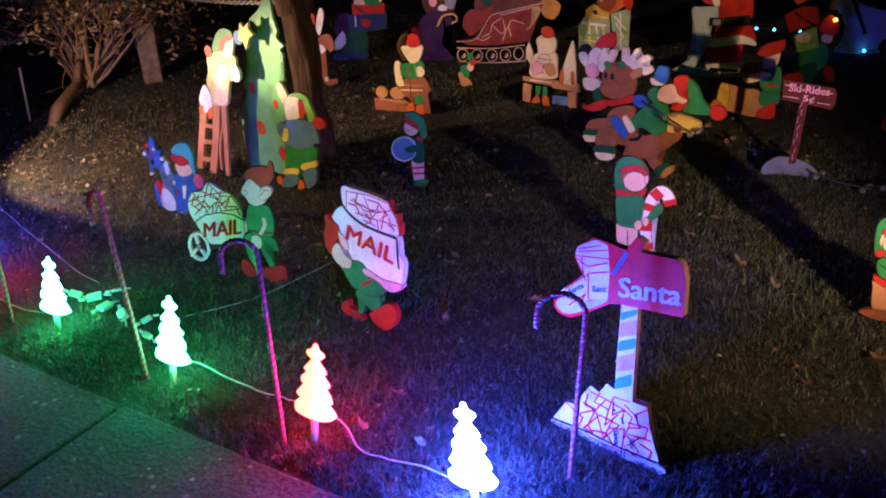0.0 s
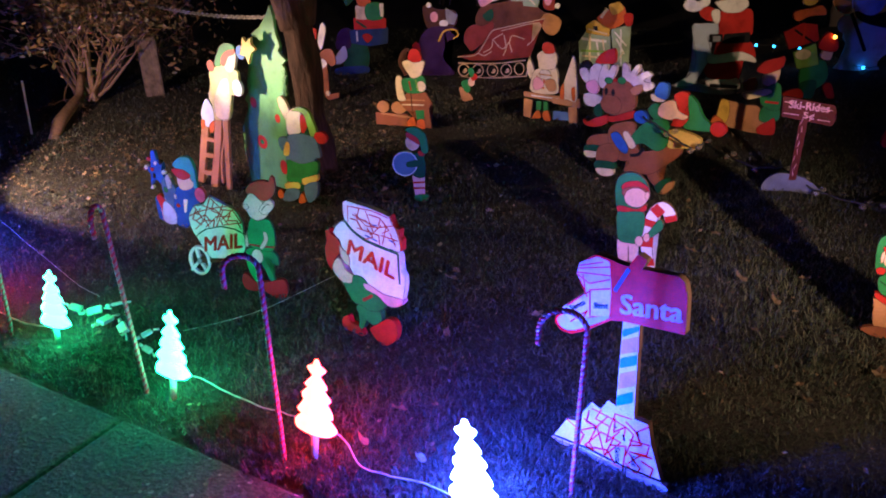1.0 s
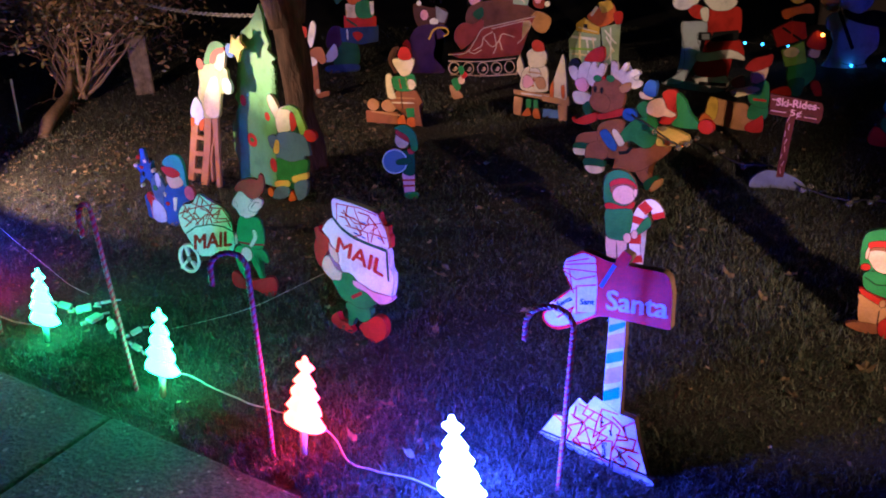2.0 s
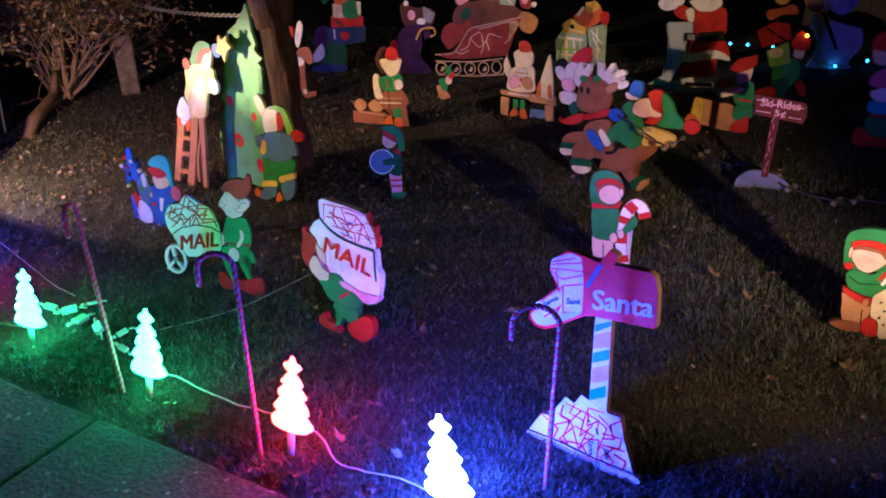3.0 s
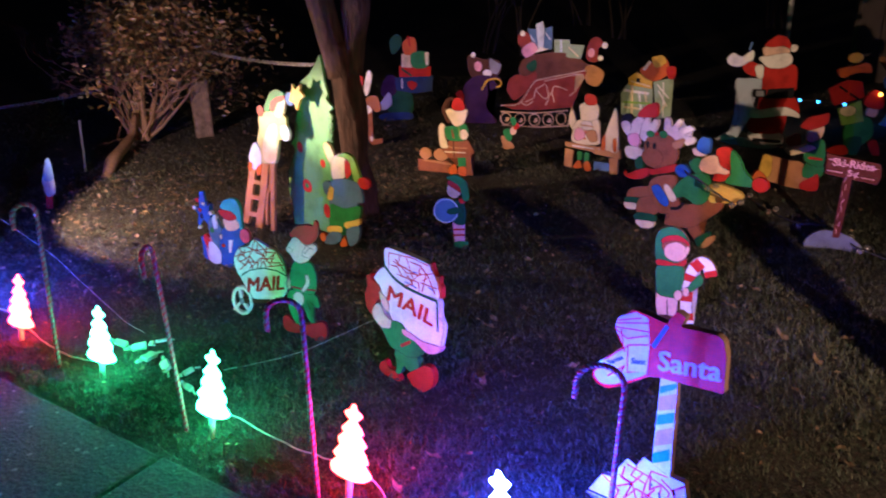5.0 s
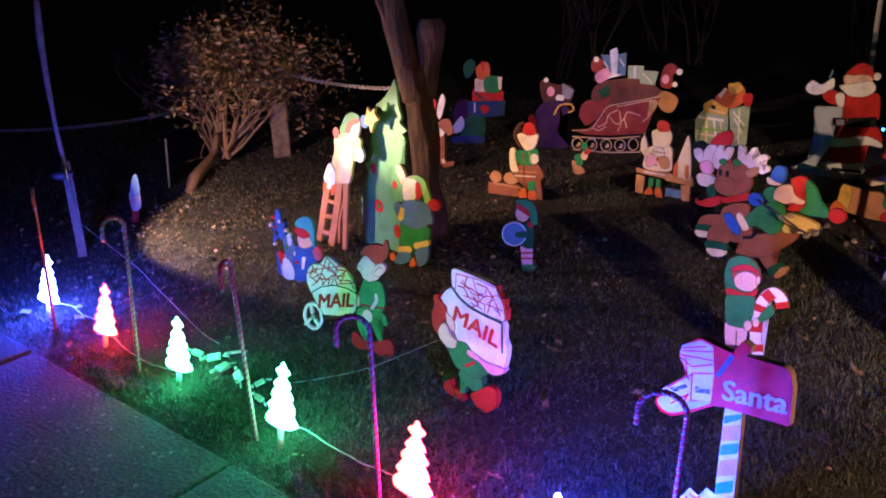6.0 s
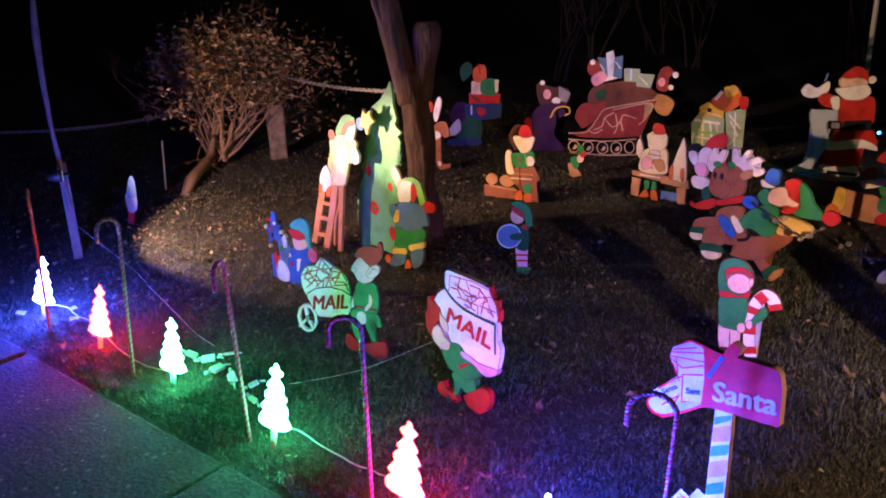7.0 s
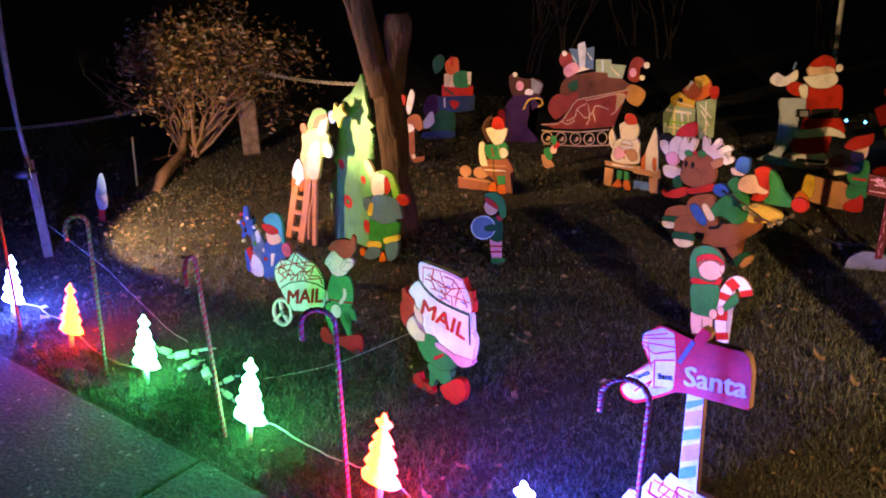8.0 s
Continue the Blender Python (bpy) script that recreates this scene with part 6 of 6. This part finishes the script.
cord("guy_string", [(-2.6, 3.72, 0.2), (-2.19, 3.568, 0.04), (-1.95, 3.38, 0.014), (-1.72, 3.185, 0.012), (-1.46, 2.96, 0.014), (-1.32, 2.87, 0.012)], 0.0011, CORD, "thin white string pegged into the lawn", 0.002)

# pale connector blocks between two green trees
for x, y, s, rz, rx in ((-1.36, 2.75, 1.0, 20, 20), (-1.27, 2.73, 1.1, 60, 35), (-1.20, 2.79, 0.9, 15, -20), (-1.19, 2.66, 1.2, 40, 10), (-1.09, 2.60, 1.2, -15, 30), (-0.98, 2.57, 0.8, 30, 15), (-0.93, 2.46, 0.8, -10, 25)):
    bm = box(bmesh.new(), (0, 0, 0), (0.054 * s, 0.03 * s, 0.014 * s), bevel=0.004)
    tube(bm, [(-0.034 * s, 0, 0), (-0.055 * s, 0.004, 0.0)], 0.007, 6)
    tube(bm, [(0.034 * s, 0, 0), (0.06 * s, -0.008, -0.004)], 0.004, 6)
    ob = part("plug_block", bm, STAKE_PLASTIC, None)
    ob.matrix_world = pose(x, y, 0.026, rx, 14 * math.sin(x * 40), rz + 40 * math.sin(y * 50))
    tagged(ob, "pale plastic plug block lying in the grass", "plug", "plug blocks along the light cord")

# pale paper scraps by the far tree light
for x, y, s, rz in ((-2.36, 3.1, 0.9, 20), (-2.2, 3.08, 0.7, 70), (-2.12, 2.98, 1.0, 130), (-2.42, 2.98, 0.8, 10), (-2.05, 3.02, 0.6, 100)):
    bm = bmesh.new()
    grid = [[bm.verts.new((0.03 * s * (i - 1), 0.02 * s * (j - 1), 0.012 * s * noise.noise((i * 1.7 + x, j * 1.3, y)))) for i in range(3)] for j in range(3)]
    for i in range(2):
        for j in range(2):
            bm.faces.new((grid[j][i], grid[j][i + 1], grid[j + 1][i + 1], grid[j + 1][i]))
    bmesh.ops.solidify(bm, geom=bm.faces[:], thickness=0.002)
    ob = part("paper_scrap", bm, CORD, None)
    ob.matrix_world = pose(x, y, 0.02, 6, 8, rz)
    tagged(ob, "crumpled pale paper scrap lying in the grass", "paper", "paper scraps on the lawn")

# clear bulb string from the reindeer rider across the lawn
string_pts = [(1.052, 4.179, 0.411), (1.158, 4.087, 0.361), (1.265, 3.993, 0.309), (1.521, 4.939, 0.03), (1.62, 4.7, 0.03), (1.735, 4.491, 0.03), (1.853, 4.388, 0.06), (1.90, 4.25, 0.05), (1.955, 4.145, 0.03), (2.127, 3.963, 0.03), (2.236, 3.989, 0.03), (2.5, 3.9, 0.03), (2.9, 3.95, 0.03)]
string_thing = thing("bulb_string", Matrix.Identity(4), "dark cable with clear glass bulbs lying over the lawn", "string light")
ob = cord("cable", string_pts, 0.005, DARKCORD, "dark cable", 0.01)
ob.parent = string_thing
del ob["category"]
GLASS, nt, b = mat("clear_bulb_glass")
b.inputs["Base Color"].default_value = (0.7, 0.66, 0.66, 1)
b.inputs["Roughness"].default_value = 0.08
b.inputs["Transmission Weight"].default_value = 0.86
bulb_mesh = None
for p in string_pts[1:]:
    for dx, dy in ((0.0, -0.02), (0.05, 0.03)):
        if bulb_mesh is None:
            bm = bmesh.new()
            bmesh.ops.create_uvsphere(bm, u_segments=12, v_segments=8, radius=0.016, matrix=Matrix.Diagonal((1, 1, 1.25, 1)))
            o2 = part("bulb", bm, GLASS, string_thing, "clear glass bulb", True)
            bulb_mesh = o2.data
        else:
            o2 = tagged(new("bulb", bulb_mesh), "clear glass bulb")
            o2.parent = string_thing
        o2.matrix_world = pose(p[0] + dx, p[1] + dy, p[2] - 0.005, 70, 20, 40 * dx * 30)

# blue string of lights at the back of the yard
led = thing("led_string", Matrix.Identity(4), "blue fairy lights strung low behind the cutouts", "string light")
led_pts = [(2.1, 7.0, 0.2), (2.29, 6.9, 0.20), (2.43, 6.9, 0.19), (2.65, 6.95, 0.16), (2.87, 6.95, 0.11), (3.13, 6.84, 0.03), (3.4, 6.9, 0.06), (3.75, 6.9, 0.07)]
ob = cord("cable", led_pts, 0.003, DARKCORD, "dark cable", 0.01)
ob.parent = led
del ob["category"]
for q, p in enumerate(led_pts[1:]):
    bm = bmesh.new()
    bmesh.ops.create_icosphere(bm, subdivisions=2, radius=0.02 if q == 3 else 0.012, matrix=Matrix.Translation(p))
    part("bulb", bm, BULB_BLUE, led, "lit blue bulb")
bm = bmesh.new()
bmesh.ops.create_icosphere(bm, subdivisions=2, radius=0.014, matrix=Matrix.Translation((2.58, 6.02, 0.44)))
ob = part("amber_bulb", bm, BULB_AMBER, None)
tagged(ob, "small lit amber bulb on the gift cutout", "light bulb")

# ---- far pole, shed wall, bare trees in the dark ----
pole = thing("flag_pole", pose(2.5, 8.43, 0, 0, 0, 0), "slim white pole standing behind the lawn", "pole")
part("tube", tube(bmesh.new(), [(0, 0, -0.05), (-0.02, 0, 1.2), (-0.045, 0, 2.6)], [0.026, 0.024, 0.02], 10), CORD, pole)

shed = thing("shed_wall", pose(5.05, 8.6, 0, 0, 0, -6), "brown-grey shed wall of upright boards", "shed", kind="structure")
bm = box(bmesh.new(), (0, 0, 1.0), (0.205, 0.03, 2.1), bevel=0.006)
me = None
for q in range(17):
    if me is None:
        ob = part("board", bm, SIDING, shed)
        me = ob.data
    else:
        ob = new("board", me)
        ob.parent = shed
    ob.matrix_parent_inverse = Matrix.Identity(4)
    ob.location = (-1.72 + q * 0.215, 0.004 * (q % 3), 0)
bm = box(bmesh.new(), (0, 0.06, 1.0), (3.7, 0.06, 2.06))
part("backing", bm, SIDING, shed)

for x, y, h, n_ in ((-0.55, 10.2, 0.62, 3), (1.1, 11.5, 0.8, 4), (3.3, 12.5, 0.85, 4), (-0.1, 10.0, 0.6, 3), (0.6, 12.8, 0.8, 4)):
    t = thing("bare_tree", pose(x, y, 0), "thin leafless tree in the dark behind the yard", "tree", "bare trees behind the yard")
    bm, tips = bmesh.new(), []
    for g in range(n_):
        grow(bm, Vector((rng.uniform(-0.12, 0.12), rng.uniform(-0.1, 0.1), -0.03)), Vector((rng.uniform(-0.3, 0.3), rng.uniform(-0.2, 0.2), 1)).normalized(), h, 0.02, 4, tips, 0.42, 0.16)
    part("crown", bm, DARK_TWIG, t)

# ---- fallen leaves ----
bm = bmesh.new()
for q in range(8200):
    if q < 2400:
        x, y = rng.uniform(-3.4, 3.2), 1.75 + 5.4 * rng.random() ** 1.1
    else:                                  # drifts under the bush and round the tree
        x, y = rng.gauss(-1.3, 1.0), rng.gauss(4.5, 0.8)
        if noise.noise((x * 2.2, y * 2.2, 4)) < -0.12 or y < 3.2:
            continue
    if strip_side(x, y) > -0.03:
        continue
    a = Euler((rng.gauss(0, 0.35), rng.gauss(0, 0.35), rng.uniform(0, 6.3))).to_matrix()
    s = rng.uniform(0.005, 0.012) if rng.random() < 0.86 else rng.uniform(0.014, 0.024)
    c = Vector((x, y, 0.012 + rng.random() * 0.012))
    outline = ((0, -1, 0.25), (0.5, -0.45, 0.0), (0.62, 0.2, 0.22), (0.2, 0.55, 0.02), (0, 1.1, 0.35), (-0.3, 0.5, 0.05), (-0.6, 0.1, 0.3), (-0.45, -0.5, 0.05))
    mid = bm.verts.new(c)
    ring = [bm.verts.new(c + a @ (Vector(v) * s)) for v in outline]
    for i in range(8):
        bm.faces.new((mid, ring[i], ring[(i + 1) % 8]))
ob = part("fallen_leaves", bm, DRY_LEAF, None)
tagged(ob, "curled brown leaves scattered over the lawn", "leaves", kind="stuff")
for x, y, s, rz in ((1.36, 3.14, 0.042, 20), (0.15, 3.08, 0.035, 70), (1.62, 3.15, 0.04, 130), (1.67, 2.45, 0.06, 160), (1.45, 2.95, 0.036, 10), (-0.03, 1.99, 0.03, 40), (0.06, 2.16, 0.03, 80), (1.2, 3.4, 0.035, 60)):
    bm = bmesh.new()
    outline = ((0, -1, 0.2), (0.3, -0.6, 0.02), (0.55, -0.2, 0.25), (0.32, 0.3, 0.03), (0.2, 0.7, 0.1), (0, 1.15, 0.35), (-0.2, 0.7, 0.1), (-0.35, 0.3, 0.03), (-0.55, -0.2, 0.28), (-0.3, -0.6, 0.02))
    mid = bm.verts.new((0, 0, 0))
    ring = [bm.verts.new(Vector(v) * s) for v in outline]
    for i in range(len(ring)):
        bm.faces.new((mid, ring[i], ring[(i + 1) % len(ring)]))
    ob = part("dry_leaf", bm, DRY_LEAF, None)
    ob.matrix_world = pose(x, y, 0.03, 8, 12, rz)
    tagged(ob, "large curled tan leaf lying on the grass", "leaf", "large leaves on the lawn")

# ---- grass ----
gr = np.random.default_rng(5)
N = 380000
dist = 1.2 + 7.6 * gr.random(N) ** 1.7
ang = gr.uniform(-0.95, 0.72, N)
gx, gy = 0.46 + dist * np.sin(ang), dist * np.cos(ang)
side = (gx - EDGE.x) * OUT.x + (gy - EDGE.y) * OUT.y
keep = side < -0.02 + 0.05 * np.sin(gx * 23) * np.sin(gx * 7.1)
# thin, worn patches
worn = np.sin(gx * 3.1 + 1.3 * np.sin(gy * 2.3)) * np.sin(gy * 2.7 + np.sin(gx * 1.9))
keep &= gr.random(N) < np.clip(0.75 + 0.45 * worn, 0.3, 1)
gx, gy, dist = gx[keep], gy[keep], dist[keep]
n_b = len(gx)
tuft = 0.5 + 0.5 * np.sin(gx * 17 + 2.1 * np.sin(gy * 13)) * np.sin(gy * 19 + 1.7 * np.sin(gx * 11))
hgt = gr.uniform(0.005, 0.019, n_b) * (0.45 + 1.0 * tuft) * (1 + 0.7 * (gr.random(n_b) < 0.06))
wid = gr.uniform(0.0009, 0.0022, n_b) * (1 + dist * 0.12)
yaw = gr.uniform(0, 2 * np.pi, n_b)
lean_x, lean_y = gr.normal(0, 0.8, n_b) * hgt, gr.normal(0, 0.8, n_b) * hgt
co = np.empty((n_b, 3, 3), dtype=np.float32)
co[:, 0] = np.stack([gx - np.cos(yaw) * wid, gy - np.sin(yaw) * wid, np.full(n_b, -0.012)], 1)
co[:, 1] = np.stack([gx + np.cos(yaw) * wid, gy + np.sin(yaw) * wid, np.full(n_b, -0.012)], 1)
co[:, 2] = np.stack([gx + lean_x, gy + lean_y, hgt], 1)
me = bpy.data.meshes.new("grass")
me.vertices.add(n_b * 3)
me.vertices.foreach_set("co", co.ravel())
me.loops.add(n_b * 3)
me.loops.foreach_set("vertex_index", np.arange(n_b * 3, dtype=np.int32))
me.polygons.add(n_b)
me.polygons.foreach_set("loop_start", np.arange(0, n_b * 3, 3, dtype=np.int32))
me.update(calc_edges=True)
me.materials.append(BLADE)
tagged(new("grass", me), "short dormant lawn grass, green and straw coloured", "grass", kind="stuff")

# longer, curling blades in loose tussocks
T = 15000
tr = 1.55 + 4.6 * gr.random(T) ** 1.5
ta = gr.uniform(-0.9, 0.7, T)
tx, ty = 0.46 + tr * np.sin(ta), tr * np.cos(ta)
lush = np.sin(tx * 2.7 + 1.1 * np.sin(ty * 3.3)) * np.sin(ty * 3.9 + np.sin(tx * 4.1)) + 0.35 * (tx > 0.7) - 0.25 * (tx < -0.5)
ok = ((tx - EDGE.x) * OUT.x + (ty - EDGE.y) * OUT.y < -0.05) & (gr.random(T) < np.clip(0.55 + 0.6 * lush, 0.12, 1))
tx, ty, lush = tx[ok], ty[ok], lush[ok]
per = 9
n_b = len(tx) * per
bx = np.repeat(tx, per) + gr.normal(0, 0.018, n_b)
by = np.repeat(ty, per) + gr.normal(0, 0.018, n_b)
size = np.repeat(gr.uniform(0.7, 1.25, len(tx)) * (0.85 + 0.25 * np.clip(lush, 0, 1)), per) * gr.uniform(0.6, 1.2, n_b)
turn_b = gr.uniform(0, 2 * np.pi, n_b) * 0.5 + np.repeat(gr.uniform(0, 2 * np.pi, len(tx)), per)
dx, dy = np.cos(turn_b), np.sin(turn_b)
half = gr.uniform(0.0010, 0.0019, n_b)
reach, rise = size * gr.uniform(0.012, 0.034, n_b), size * gr.uniform(0.006, 0.021, n_b)
co = np.empty((n_b, 5, 3), dtype=np.float32)
co[:, 0] = np.stack([bx - dy * half, by + dx * half, np.full(n_b, -0.01)], 1)
co[:, 1] = np.stack([bx + dy * half, by - dx * half, np.full(n_b, -0.01)], 1)
co[:, 2] = np.stack([bx + dx * reach * 0.45 + dy * half, by + dy * reach * 0.45 - dx * half, rise], 1)
co[:, 3] = np.stack([bx + dx * reach * 0.45 - dy * half, by + dy * reach * 0.45 + dx * half, rise], 1)
co[:, 4] = np.stack([bx + dx * reach * 1.5, by + dy * reach * 1.5, rise * gr.uniform(0.7, 1.35, n_b)], 1)
first = (np.arange(n_b, dtype=np.int32) * 5)[:, None]
loops = (first + np.array([0, 1, 2, 3, 3, 2, 4], dtype=np.int32)).ravel()
starts = ((np.arange(n_b, dtype=np.int32) * 7)[:, None] + np.array([0, 4], dtype=np.int32)).ravel()
me = bpy.data.meshes.new("grass_tussocks")
me.vertices.add(n_b * 5)
me.vertices.foreach_set("co", co.ravel())
me.loops.add(n_b * 7)
me.loops.foreach_set("vertex_index", loops)
me.polygons.add(n_b * 2)
me.polygons.foreach_set("loop_start", starts)
me.update(calc_edges=True)
me.materials.append(BLADE)
tagged(new("grass_tussocks", me), "loose tussocks of longer curling lawn grass", "grass", kind="stuff")
